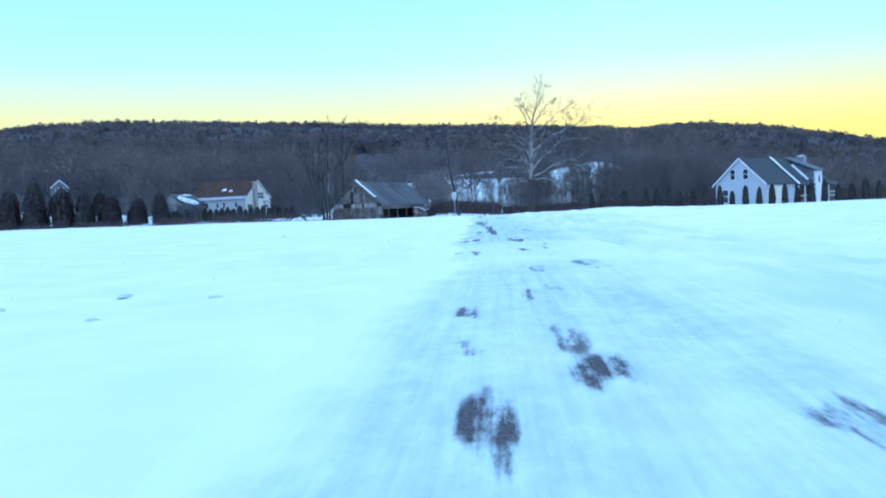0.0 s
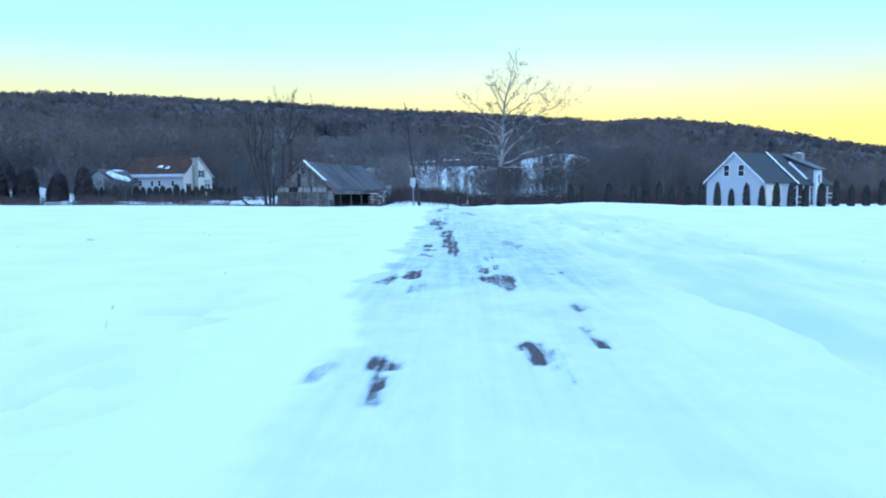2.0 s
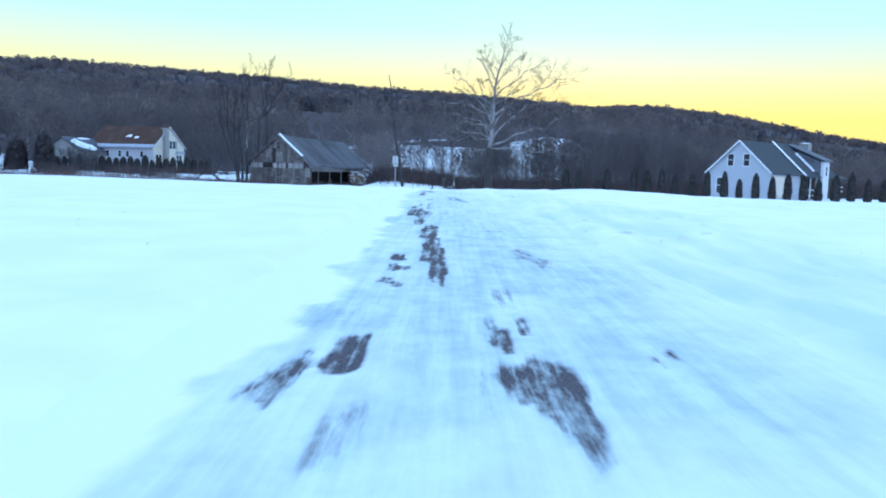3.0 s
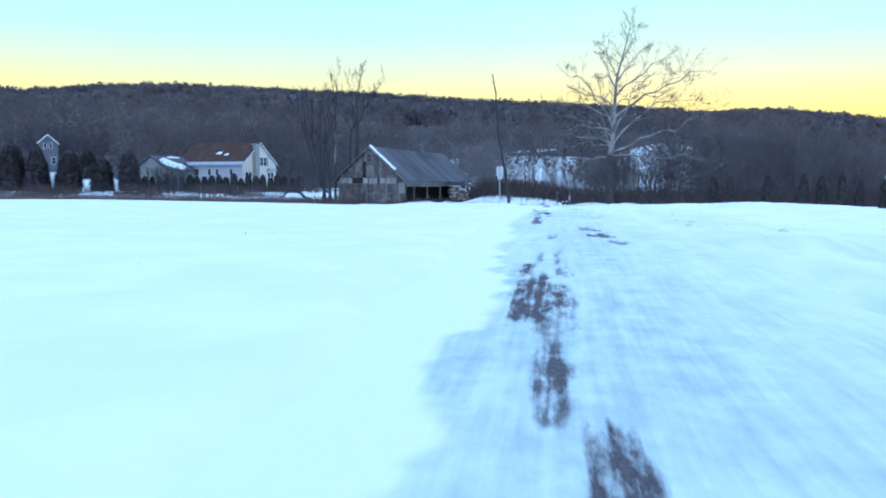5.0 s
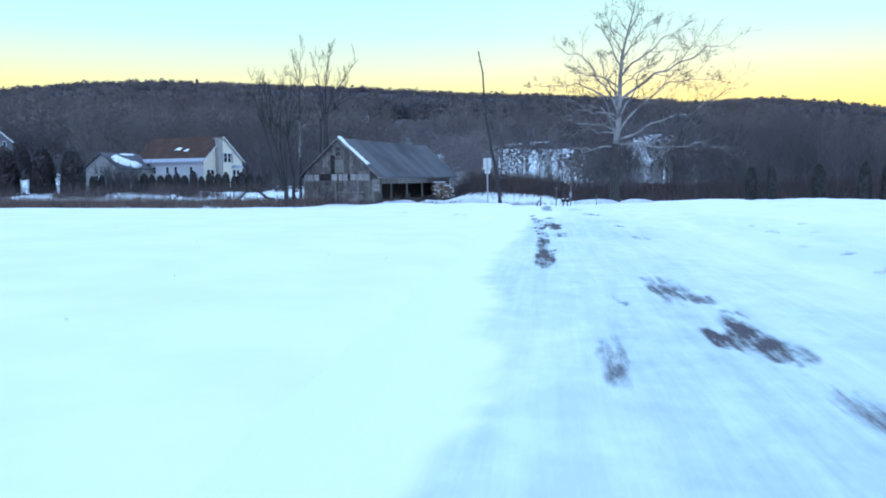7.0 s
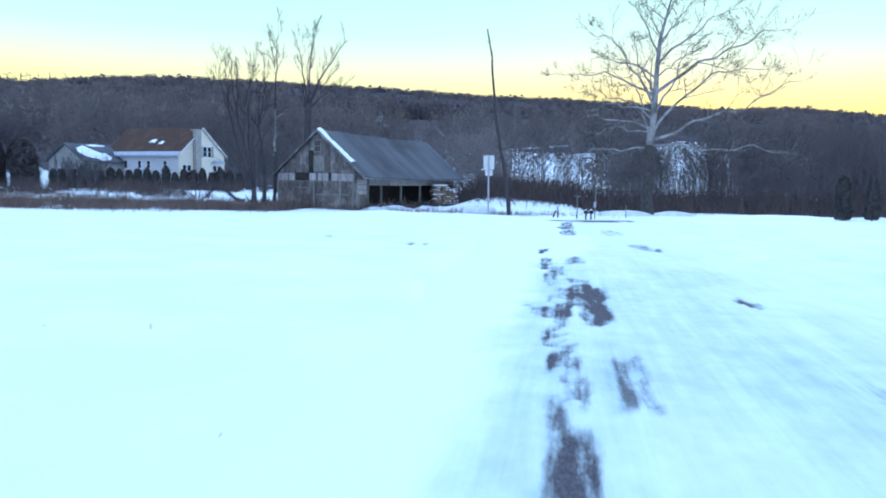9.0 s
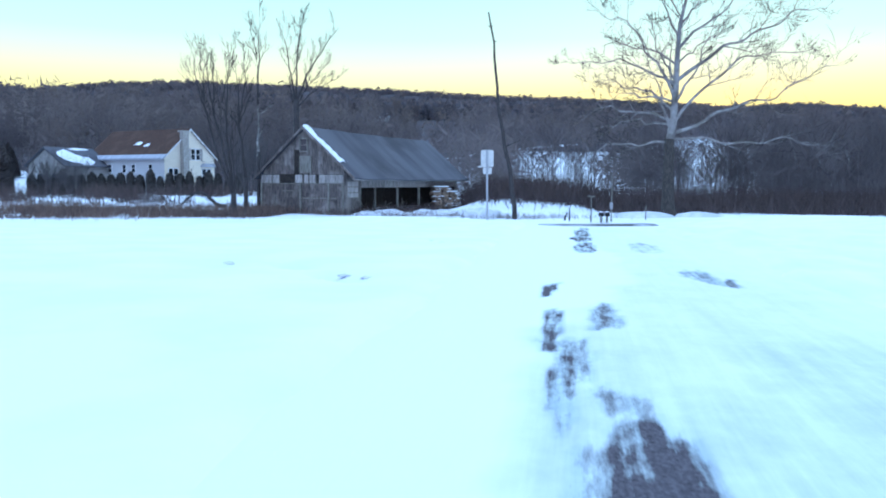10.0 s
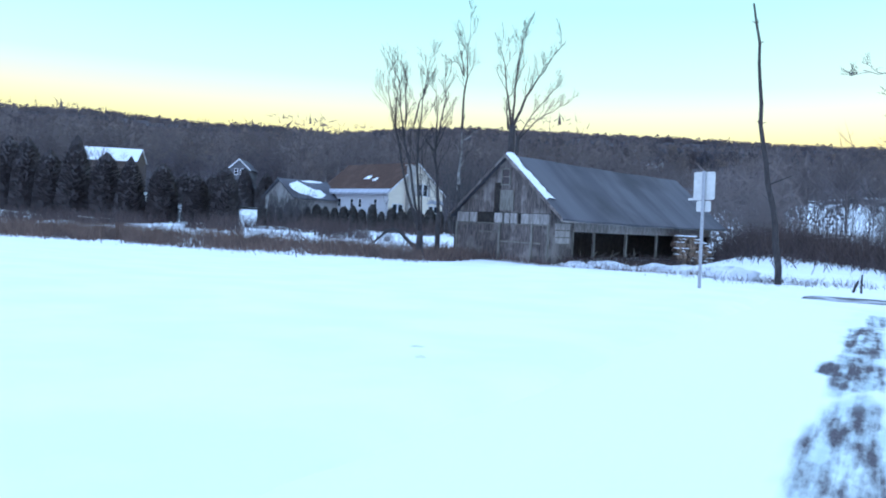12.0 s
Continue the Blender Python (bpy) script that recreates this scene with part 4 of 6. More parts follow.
def crown_template(seed, height=12.0, wide=4.2, twigs=110, size=(0.5, 1.3), slim=0.16, low=0.12):
    """A far leafless crown: a trunk and many thin twigs turned every way, gathered in a few rounded masses."""
    rng = np.random.RandomState(seed)
    v, f = [np.array([(-0.14, 0, 0), (0.14, 0, 0), (0, 0, height * 0.8)])], [(0, 1, 2)]
    masses = [(rng.randn(2) * wide * 0.3, height * rng.uniform(0.4, 0.75)) for _ in range(4)]
    inner = twigs // 9
    for k in range(twigs):
        (ox, oy), oz = masses[k % 4]
        p = rng.randn(3) * (wide * 0.36, wide * 0.36, height * 0.2) * (0.6 if k < inner else 1.0) + (ox, oy, oz)
        p[2] = min(max(p[2], height * low), height * 0.97)
        face, lean, ln = rng.uniform(0, 2 * np.pi), rng.uniform(-2.2, 2.2), rng.uniform(*size) * (1.7 if k < inner else 1.0)
        broad = slim * (3.2 if k < inner else 1.0)
        d = ln * np.array([np.cos(face) * np.sin(lean), np.sin(face) * np.sin(lean), np.cos(lean)])
        side = broad * ln * np.array([np.cos(face) * np.cos(lean), np.sin(face) * np.cos(lean), -np.sin(lean)])
        f.append((1 + 2 + 3 * k, 2 + 2 + 3 * k, 3 + 2 + 3 * k))
        v.append(np.array([p - side, p + side, p + d]))
    return np.concatenate(v), np.array(f)


def conifer_template(seed, height=13.0, wide=4.0, tiers=6, points=7):
    rng = np.random.RandomState(seed)
    v, f = [], []
    for t in range(tiers):
        z0 = height * (0.12 + 0.8 * t / tiers)
        r = wide * (1 - 0.8 * (t / tiers) ** 1.6) * rng.uniform(0.75, 1.1)
        k = len(v)
        v.append((rng.randn() * 0.5, rng.randn() * 0.5, min(height, z0 + height * 0.2)))
        for s in range(points * 2):
            a = s * np.pi / points + rng.uniform(-0.12, 0.12)
            q = r * (rng.uniform(0.85, 1.2) if s % 2 else rng.uniform(0.5, 0.7))
            v.append((np.cos(a) * q, np.sin(a) * q, z0 + (rng.uniform(-0.3, 0.1) if s % 2 else 0.5)))
        f += [(k, k + 1 + s, k + 1 + (s + 1) % (points * 2)) for s in range(points * 2)]
    return np.array(v), np.array(f)


def join_scatter(name, sets, mat, label, category):
    vs, fs, tones, base = [], [], [], 0
    for template, places, sizes in sets:
        if not len(places):
            continue
        v, f = scattered(template, places, rs.uniform(0, 6.28, len(places)), sizes)
        vs.append(v)
        fs.append(f + base)
        tones.append(np.repeat(rs.rand(len(places)), len(template[0])))
        base += len(v)
    me = array_mesh(name, np.concatenate(vs), np.concatenate(fs), mat)
    me.attributes.new("tone", "FLOAT", "POINT").data.foreach_set("value", np.concatenate(tones).astype(np.float32))
    return solid(name, me, mat, label, category, kind="stuff")


def sized(count, a, b):
    s = rs.uniform(a, b, count)
    return np.stack([s * rs.uniform(0.85, 1.15, count), s * rs.uniform(0.85, 1.15, count), s], -1)


def strewn(count, az_a, az_b, r_a, r_b, power=1.0):
    az, r = np.radians(rs.uniform(az_a, az_b, count)), r_a + (r_b - r_a) * rs.rand(count) ** power
    x, y = r * np.sin(az), 40 + r * np.cos(az)
    return np.stack([x, y, lay(x, y)], -1)


# tree belt beyond the road, thinner where the snowy meadow shows through
belt = strewn(1300, -56, 44, 118, 215)
az_belt = np.degrees(np.arctan2(belt[:, 0], belt[:, 1] - 40))
keep = (np.abs(az_belt) >= 10) | (rs.rand(len(belt)) < 0.26)
keep &= ~((belt[:, 0] > -130) & (belt[:, 0] < -10) & (belt[:, 1] < np.where(belt[:, 0] < -90, 206, 182)))
keep &= ~((belt[:, 0] > 20) & (belt[:, 1] < 150))
belt, az_belt = belt[keep], az_belt[keep]
short = np.interp(az_belt, [12, 24], [1.0, 0.5])[:, None]
join_scatter("tree_belt", [(woods_template(60 + k), belt[k::4], sized(len(belt[k::4]), 0.5, 1.1) * short[k::4]) for k in range(4)], BELT_TWIG, "belt of bare young trees beyond the road", "woods")
far = np.concatenate([strewn(4200, -75, 60, 135, 420), strewn(6200, -78, 60, 400, 1330, 0.85), strewn(3000, -78, 60, 1180, 1330), strewn(1100, 6, 42, 450, 1250)])
az_far, r_far = np.degrees(np.arctan2(far[:, 0], far[:, 1] - 40)), np.hypot(far[:, 0], far[:, 1] - 40)
keep = ((r_far > woods_edge(az_far) - 6) | (rs.rand(len(far)) < 0.12)) & ~((far[:, 0] > -162) & (far[:, 0] < -10) & (far[:, 1] < np.where(far[:, 0] < -92, 210, 186))) & ~((far[:, 0] > 20) & (far[:, 0] < 75) & (far[:, 1] < 160))
stand = np.array([noise.noise(Vector((q[0] * 0.006, q[1] * 0.006, 0.3))) for q in far])
keep &= ~((r_far > 720) & (r_far < 1080) & (stand > 0.0) & (az_far < 5)) & ~((r_far > 600) & (r_far < 1200) & (stand > 0.1) & (az_far >= 5)) & ~((r_far > 440) & (r_far < 650) & (az_far > -13) & (az_far < 1) & (stand > -0.08))
keep &= ~((np.abs(az_far + 10.6) < 1.9) & (r_far > 250) & (r_far < 372))
far = far[keep]
r_far = r_far[keep]
grown = (np.interp(r_far, [150, 400, 1000, 1300], [0.75, 1.0, 1.15, 0.95]) * np.where(r_far < 900, np.interp(az_far[keep], [12, 24], [1.0, 0.5]), 1.0))[:, None]
lumpy = np.array([noise.noise(Vector((q[0] * 0.02, q[1] * 0.02, 7.0))) for q in far])
grown = grown * (1 + 0.22 * np.clip(lumpy, -0.3, 0.8) * (r_far > 1050))[:, None]
near_ones, far_ones = np.flatnonzero(r_far < 450), np.flatnonzero(r_far >= 450)
join_scatter("bare_woods", [(crown_template(80 + k, twigs=190, size=(0.35, 1.15), slim=0.09), far[near_ones[k::6]], sized(len(near_ones[k::6]), 0.8, 1.2) * grown[near_ones[k::6]]) for k in range(6)]
             + [(crown_template(90 + k, twigs=52, size=(1.0, 2.2), slim=0.3), far[far_ones[k::6]], sized(len(far_ones[k::6]), 0.75, 1.15) * grown[far_ones[k::6]]) for k in range(6)], WOODS, "grey-brown leafless woods covering the hillside", "woods")
def opening(x, y):
    """How open the young wood is: the snowy slope shows through a gap in it."""
    return np.exp(-((x / (y - 80) - 0.16 - 0.05 * rough_noise(x, y, 0.12, 51)) / 0.045) ** 2)


# slim straight trunks of the young wood behind the sycamore, the snow showing between them
xs_ = np.concatenate([rs.uniform(7, 46, 190), rs.uniform(-14, 8, 14)])
ys_ = rs.uniform(163, 208, len(xs_))
young = np.stack([xs_, ys_, lay(xs_, ys_)], -1)
young = young[rs.rand(len(xs_)) > 0.4 * opening(xs_, ys_)]
join_scatter("young_wood", [(woods_template(70 + k, 34, 10.0), young[k::5], sized(len(young[k::5]), 0.65, 1.15)) for k in range(5)], BELT_TWIG, "slim upright leafless trunks of the young wood beyond the road", "woods")
fine_y = rs.uniform(163, 214, 82)
fine_x = (fine_y - 80) * np.concatenate([rs.normal(-0.155, 0.022, 20), rs.normal(0.07, 0.024, 24), rs.normal(0.29, 0.05, 38)])
fine = np.stack([fine_x, fine_y, lay(fine_x, fine_y)], -1)[rs.rand(len(fine_x)) > opening(fine_x, fine_y)]
join_scatter("fine_thicket", [(crown_template(200 + k, 8.0, 4.2, 420, (0.5, 1.6), 0.02, 0.06), fine[k::4], sized(len(fine[k::4]), 0.6, 1.15)) for k in range(4)], BELT_TWIG, "fine-twigged leafless saplings before the snowy slope", "woods")
# taller hazy crowns along the foot of the hill
tall_ones = strewn(760, -60, 34, 175, 430)
az_tall, r_tall = np.degrees(np.arctan2(tall_ones[:, 0], tall_ones[:, 1] - 40)), np.hypot(tall_ones[:, 0], tall_ones[:, 1] - 40)
tall_ones = tall_ones[(r_tall > woods_edge(az_tall)) & ~((np.abs(az_tall + 10.6) < 2.2) & (r_tall < 380)) & ~((tall_ones[:, 0] > -162) & (tall_ones[:, 0] < -10) & (tall_ones[:, 1] < 212))]


shorter = np.interp(np.degrees(np.arctan2(tall_ones[:, 0], tall_ones[:, 1] - 40)), [-3, 5, 24], [1.0, 0.62, 0.42])[:, None]
join_scatter("hazy_woods", [(crown_template(140 + k, 16.0, 6.0, 300, (0.5, 1.6), 0.06, 0.25), tall_ones[k::4], sized(len(tall_ones[k::4]), 0.7, 1.15) * shorter[k::4]) for k in range(4)], GREY_CROWN, "wide grey leafless crowns along the foot of the hill", "woods")
# leafless thickets on the open meadow
shrub = np.concatenate([strewn(130, -13, 13, 145, 262), strewn(70, -9, 11, 235, 300)])
shrub_keep = np.array([noise.noise(Vector((q[0] * 0.05, q[1] * 0.02, 4.0))) for q in shrub]) > 0.12
shrub = shrub[shrub_keep & ((shrub[:, 0] < 2) | (rs.rand(len(shrub)) < 0.5))]
join_scatter("meadow_thicket", [(crown_template(180 + k, 5.0, 2.6, 150, (0.5, 1.3), 0.035, 0.05), shrub[k::3], sized(len(shrub[k::3]), 0.5, 1.1)) for k in range(3)], BELT_TWIG, "leafless thickets scattered on the snowy meadow", "brush")
pale = strewn(520, -60, 30, 160, 700)
pale = pale[np.hypot(pale[:, 0], pale[:, 1] - 40) > woods_edge(np.degrees(np.arctan2(pale[:, 0], pale[:, 1] - 40)))]
spike = np.array([(-0.16, 0, 0), (0.16, 0, 0), (0, 0.2, 0), (0.1, 0.1, 10.0)]), np.array([(0, 1, 3), (1, 2, 3), (2, 0, 3)])
join_scatter("pale_trunks", [(spike, pale, sized(len(pale), 0.6, 1.2))], PALE_TRUNK, "thin pale tree trunks scattered through the hillside woods", "woods")
dark = np.concatenate([strewn(3800, -78, 4, 700, 1030), strewn(170, -6, 40, 1200, 1330), strewn(1100, 3, 45, 560, 1180), strewn(900, -13, 1, 450, 640)])
noise_keep = np.array([noise.noise(Vector((q[0] * 0.006, q[1] * 0.006, 0.3))) for q in dark])
dark = dark[noise_keep > np.where(dark[:, 0] > 60, 0.08, -0.02)]
join_scatter("hill_conifers", [(conifer_template(90 + k), dark[k::4], sized(len(dark[k::4]), 0.65, 1.05)) for k in range(4)], HILL_CONIFER, "dark evergreens along the ridge and across the hill", "woods")


# ---------------------------------------------------------------- brush and weeds
def blade_field(name, places, tall, wide, lean, mat, label, category):
    """Thin upright stems as slivers."""
    c = len(places)
    a, h = rs.uniform(0, np.pi, c), rs.uniform(*tall, c)
    w = rs.uniform(*wide, c)
    off = np.stack([np.cos(a) * w, np.sin(a) * w, np.zeros(c)], -1)
    tip = places + np.stack([rs.randn(c) * lean * h, rs.randn(c) * lean * h, h], -1)
    v = np.stack([places - off, places + off, tip], 1).reshape(-1, 3)
    return solid(name, array_mesh(name, v, np.arange(c * 3).reshape(-1, 3), mat), mat, label, category, kind="stuff")


def on_snow(x, y):
    return np.stack([x, y, snow_height(x, y) - 0.03], -1)


c = 52000
x = rs.uniform(-14, 74, c)
y = 158 + rs.randn(c) * 4.0 - 0.06 * np.abs(x - 5)
low_part, ok = x < 3, x >= 3
blade_field("brush", on_snow(x[ok], y[ok]), (0.6, 3.1), (0.012, 0.05), 0.62, BRUSH, "thick dark leafless brush beyond the road", "brush")
blade_field("low_brush", on_snow(x[low_part], y[low_part]), (0.6, 3.2), (0.012, 0.05), 0.62, BRUSH, "thick low leafless brush beyond the snowy yard", "brush")
c = 9000
x, y = rs.uniform(-15, 48, c), rs.uniform(164, 216, c)
clump = np.array([noise.noise(Vector((a * 0.09, b * 0.05, 6.0))) for a, b in zip(x, y)])
ok = (clump > np.where(x < 2, -0.02, -0.25)) & (rs.rand(c) > 0.4 * opening(x, y))
blade_field("saplings", on_snow(x[ok], y[ok]), (2.5, 7.5), (0.012, 0.034), 0.1, BELT_TWIG, "thin upright saplings standing in the snow beyond the brush", "saplings")
c = 46000
x = rs.uniform(-105, -24, c)
y = 124.5 + 0.16 * (x + 24) + rs.rand(c) ** 1.4 * 11 + rs.randn(c)
clump = np.array([noise.noise(Vector((a * 0.22, b * 0.3, 2.0))) for a, b in zip(x, y)])
ok = clump > -0.12 - 0.25 * (rs.rand(c) < 0.5)
tall_ok, low_ok = ok & (x < -44), ok & (x >= -44)
blade_field("dry_weeds", on_snow(x[tall_ok], y[tall_ok]), (0.25, 1.3), (0.012, 0.04), 0.5, DRY_WEED, "strip of tall brown dead weeds along the field's edge", "weeds")
blade_field("low_weeds", on_snow(x[low_ok], y[low_ok]), (0.2, 0.95), (0.012, 0.04), 0.55, DRY_WEED, "low brown dead weeds along the field's edge", "weeds")
c = 26000
x = rs.uniform(-110, -27, c)
y = 138.5 + 0.1 * (x + 24) + rs.rand(c) * 13 + rs.randn(c)
clump = np.array([noise.noise(Vector((a * 0.13, b * 0.2, 5.0))) + 0.5 * noise.noise(Vector((a * 0.5, b * 0.6, 1.0))) for a, b in zip(x, y)])
ok = clump > np.where(x > -43, 0.2, np.where(x < -57, 0.0, 0.06))
blade_field("yard_brush", on_snow(x[ok], y[ok]), (0.35, 1.9), (0.012, 0.045), 0.45, BRUSH, "clumps of low leafless brush in the snowy yard", "brush")
c = 1500
x = np.where(rs.rand(c) < 0.6, rs.uniform(-30, -19, c), rs.uniform(-19, -10, c))
y = 128.6 + 0.16 * np.abs(x + 19) * (x < -19) + 0.75 * np.clip(x + 19, 0, 9) + rs.rand(c) * 1.5
blade_field("barn_weeds", on_snow(x, y), (0.12, 0.75), (0.01, 0.025), 0.5, DRY_WEED, "dead weeds poking through snow before the barn", "weeds")
c = 2600
along, out = rs.uniform(0.5, 22, c), rs.uniform(3.75, 5.6, c)
turn_ = radians(-13.5)
x, y = -23.4 + out * math.cos(turn_) - along * math.sin(turn_), 131.6 + out * math.sin(turn_) + along * math.cos(turn_)
clump = np.array([noise.noise(Vector((a * 0.6, b * 0.6, 8.0))) for a, b in zip(x, y)])
ok = clump > -0.15
blade_field("bay_weeds", on_snow(x[ok], y[ok]), (0.2, 0.85), (0.012, 0.04), 0.7, BRUSH, "tangled brown weeds along the barn's open bays", "weeds")
c = 140
x, y = np.concatenate([rs.uniform(-14, -3, c // 2), rs.uniform(3, 14, c // 2)]), rs.uniform(5, 70, c)
blade_field("field_stubble", on_snow(x, y), (0.04, 0.12), (0.004, 0.012), 0.5, DRY_WEED, "scattered dead stubble poking through the field's snow", "stubble")
c = 800
x, y = -7 + rs.randn(c) * 3.2, 133.5 + rs.randn(c) * 2.0
blade_field("roadside_brush", on_snow(x, y), (0.12, 0.6), (0.01, 0.03), 0.6, BRUSH, "low leafless brush in the snow beside the barn", "brush")


# ---------------------------------------------------------------- evergreens
def arborvitae_crown(height, wide, seed, tufts=620, foliage=None, profile=(0.84, 0.96, 1.0, 0.96, 0.8, 0.32), spray=1.0):
    """A narrow column of small upright sprays round a dark core."""
    rng = np.random.RandomState(seed)
    core = Mesh()
    prof = list(zip((0.0, 0.12, 0.35, 0.65, 0.88, 0.98), (0.84 * q for q in profile)))
    core.tube([(0, 0, height * (0.04 + 0.96 * a)) for a, _ in prof], [wide * 0.5 * b for _, b in prof], 9)
    v, f = np.array(core.v), core.f
    tri = [(q[0], q[j], q[j + 1]) for q in f for j in range(1, len(q) - 1)]
    vs, fs = [v], [np.array(tri)]
    z = rng.rand(tufts) ** 0.85
    r = np.interp(z, [0, 0.12, 0.35, 0.65, 0.88, 1.0], profile) * wide * 0.5 * rng.uniform(0.8, 1.12, tufts)
    a = rng.uniform(0, 2 * np.pi, tufts)
    base = np.stack([np.cos(a) * r * 0.8, np.sin(a) * r * 0.8, height * (0.04 + 0.92 * z)], -1)
    tip = np.stack([np.cos(a) * r * 1.12, np.sin(a) * r * 1.12, base[:, 2] + rng.uniform(0.14, 0.3, tufts) * height / 2.6 * spray], -1)
    side = np.stack([-np.sin(a), np.cos(a), np.zeros(tufts)], -1) * (rng.uniform(0.05, 0.11, tufts) * wide * spray)[:, None]
    vs.append(np.stack([base - side, base + side, tip], 1).reshape(-1, 3))
    fs.append(np.arange(tufts * 3).reshape(-1, 3) + len(v))
    return array_mesh("crown", np.concatenate(vs), np.concatenate(fs), foliage or EVERGREEN)


def evergreen(name, x, y, crown, height, label, category, group, turn=0.0, size=1.0):
    tree = thing(name, pose(x, y, height_at(x, y) - 0.05, 0, 0, turn), label, category, group)
    part("trunk", Mesh().tube([(0, 0, 0), (0, 0, height * 0.5)], [0.07, 0.03], 6), BARK, tree)
    part("crown", crown, None, tree)
    tree.scale = (size, size, size * (1 + 0.08 * math.sin(x * 3)))
    return tree


SHRUBS = [(-61.5, 153.5, 3.0), (-63.8, 155.0, 3.4), (-58.8, 152.5, 2.4), (-60.4, 156.0, 3.0), (-36.0, 150.0, 4.4), (-33.5, 148.0, 3.6), (-38.5, 152.5, 5.0), (-31.5, 152.0, 4.2)]


def shrub(x, y, size, seed):
    """A leafless many-stemmed yard shrub."""
    rng = random.Random(seed)
    s_ = thing("bare_shrub", pose(x, y, height_at(x, y) - 0.1), "leafless many-stemmed grey shrub in the snowy yard", "shrub", "yard shrubs")
    twigs = Mesh()
    for k in range(9):
        a = k * 0.7 + rng.uniform(-0.3, 0.3)
        stem = Mesh()
        grow(stem, (0.15 * math.cos(a), 0.15 * math.sin(a), 0), (0.45 * math.cos(a), 0.45 * math.sin(a), 1), size * rng.uniform(0.75, 1.0), 0.045, 3, rng, twigs, 0.35, 0.5, 5)
        part("stem", stem, SHRUB_BARK, s_)
    part("crown", twigs, SHRUB_BARK, s_, "fine grey twigs")


for k, (sx_, sy_, size) in enumerate(SHRUBS):
    shrub(sx_, sy_, size, 200 + k)
cedar_shapes = [arborvitae_crown(2.5, 0.98, 70, 700, None, (0.95, 1.0, 0.93, 0.8, 0.62, 0.2)), arborvitae_crown(2.7, 0.9, 71, 700, None, (0.95, 1.0, 0.9, 0.78, 0.58, 0.15)), arborvitae_crown(2.4, 0.92, 72, 700, None, (1.0, 1.0, 0.88, 0.72, 0.5, 0.1))]
rng = random.Random(12)
for k in range(24):
    if k in (2, 4):
        continue
    cx = 12.2 + 1.356 * min(k, 8) + 1.565 * max(k - 8, 0)
    cy = 105.5 - 0.22 * (min(cx, 23.05) - 12.2) - 0.08 * max(cx - 23.05, 0)
    evergreen("arborvitae", cx + rng.uniform(-0.1, 0.1), cy + rng.uniform(-0.1, 0.1), cedar_shapes[k % 3], 2.4, "dark narrow arborvitae in a row along the snowy field", "evergreen shrub", "arborvitae row by the white house", rng.uniform(0, 360), rng.uniform(0.94, 1.04) * (0.8 if k in (1, 12) else 1.0))
hedge_shapes = [arborvitae_crown(2.9, 1.36, 75, 620, None, (0.8, 0.98, 1.0, 0.95, 0.74, 0.3)), arborvitae_crown(2.7, 1.42, 76, 620, None, (0.8, 1.0, 1.0, 0.88, 0.66, 0.24)), arborvitae_crown(2.8, 1.28, 79, 560, None, (0.85, 1.0, 0.94, 0.92, 0.64, 0.2))]
for k in range(22):
    evergreen("arborvitae", -41.8 - 1.13 * k + rng.uniform(-0.1, 0.1), 160.2 - 0.24 * k + rng.uniform(-0.1, 0.1), hedge_shapes[k * 7 % 3], 2.3, "rounded dark arborvitae in the hedge before the cream house", "evergreen shrub", "arborvitae hedge by the cream house", rng.uniform(0, 360), rng.uniform(0.86, 0.97))
cone, oval = (1.06, 1.04, 0.88, 0.6, 0.28, 0.03), (1.0, 1.03, 0.97, 0.8, 0.45, 0.06)
for k, (cx, cy, top, w, form) in enumerate([(-63.5, 147, 7.0, 3.4, oval), (-67.8, 147, 5.9, 3.5, oval), (-73.1, 147, 6.5, 3.9, oval), (-78.4, 147, 7.8, 4.3, cone), (-82.6, 147, 8.3, 4.5, oval), (-88.1, 147, 10.5, 5.2, cone), (-93.2, 147, 8.4, 4.3, oval),
                                            (-97.8, 147, 9.4, 4.5, oval), (-101.6, 147, 10.2, 4.9, oval), (-75.9, 150, 4.5, 3.3, oval), (-70.7, 150.5, 3.3, 2.5, oval), (-102.0, 191.2, 9.2, 4.4, cone), (-108.8, 190.5, 8.2, 4.0, oval), (-99.0, 193.5, 9.6, 5.0, cone), (-113.0, 187.5, 8.0, 4.6, oval)]):
    h = top - height_at(cx, cy)
    evergreen("yard_evergreen", cx, cy, arborvitae_crown(h, w * 1.08, 110 + k, 2600, SPRUCE, form, 0.36), h, "dark dense tapering evergreen standing in the snowy yard", "tree", "yard evergreens", k * 47.0)


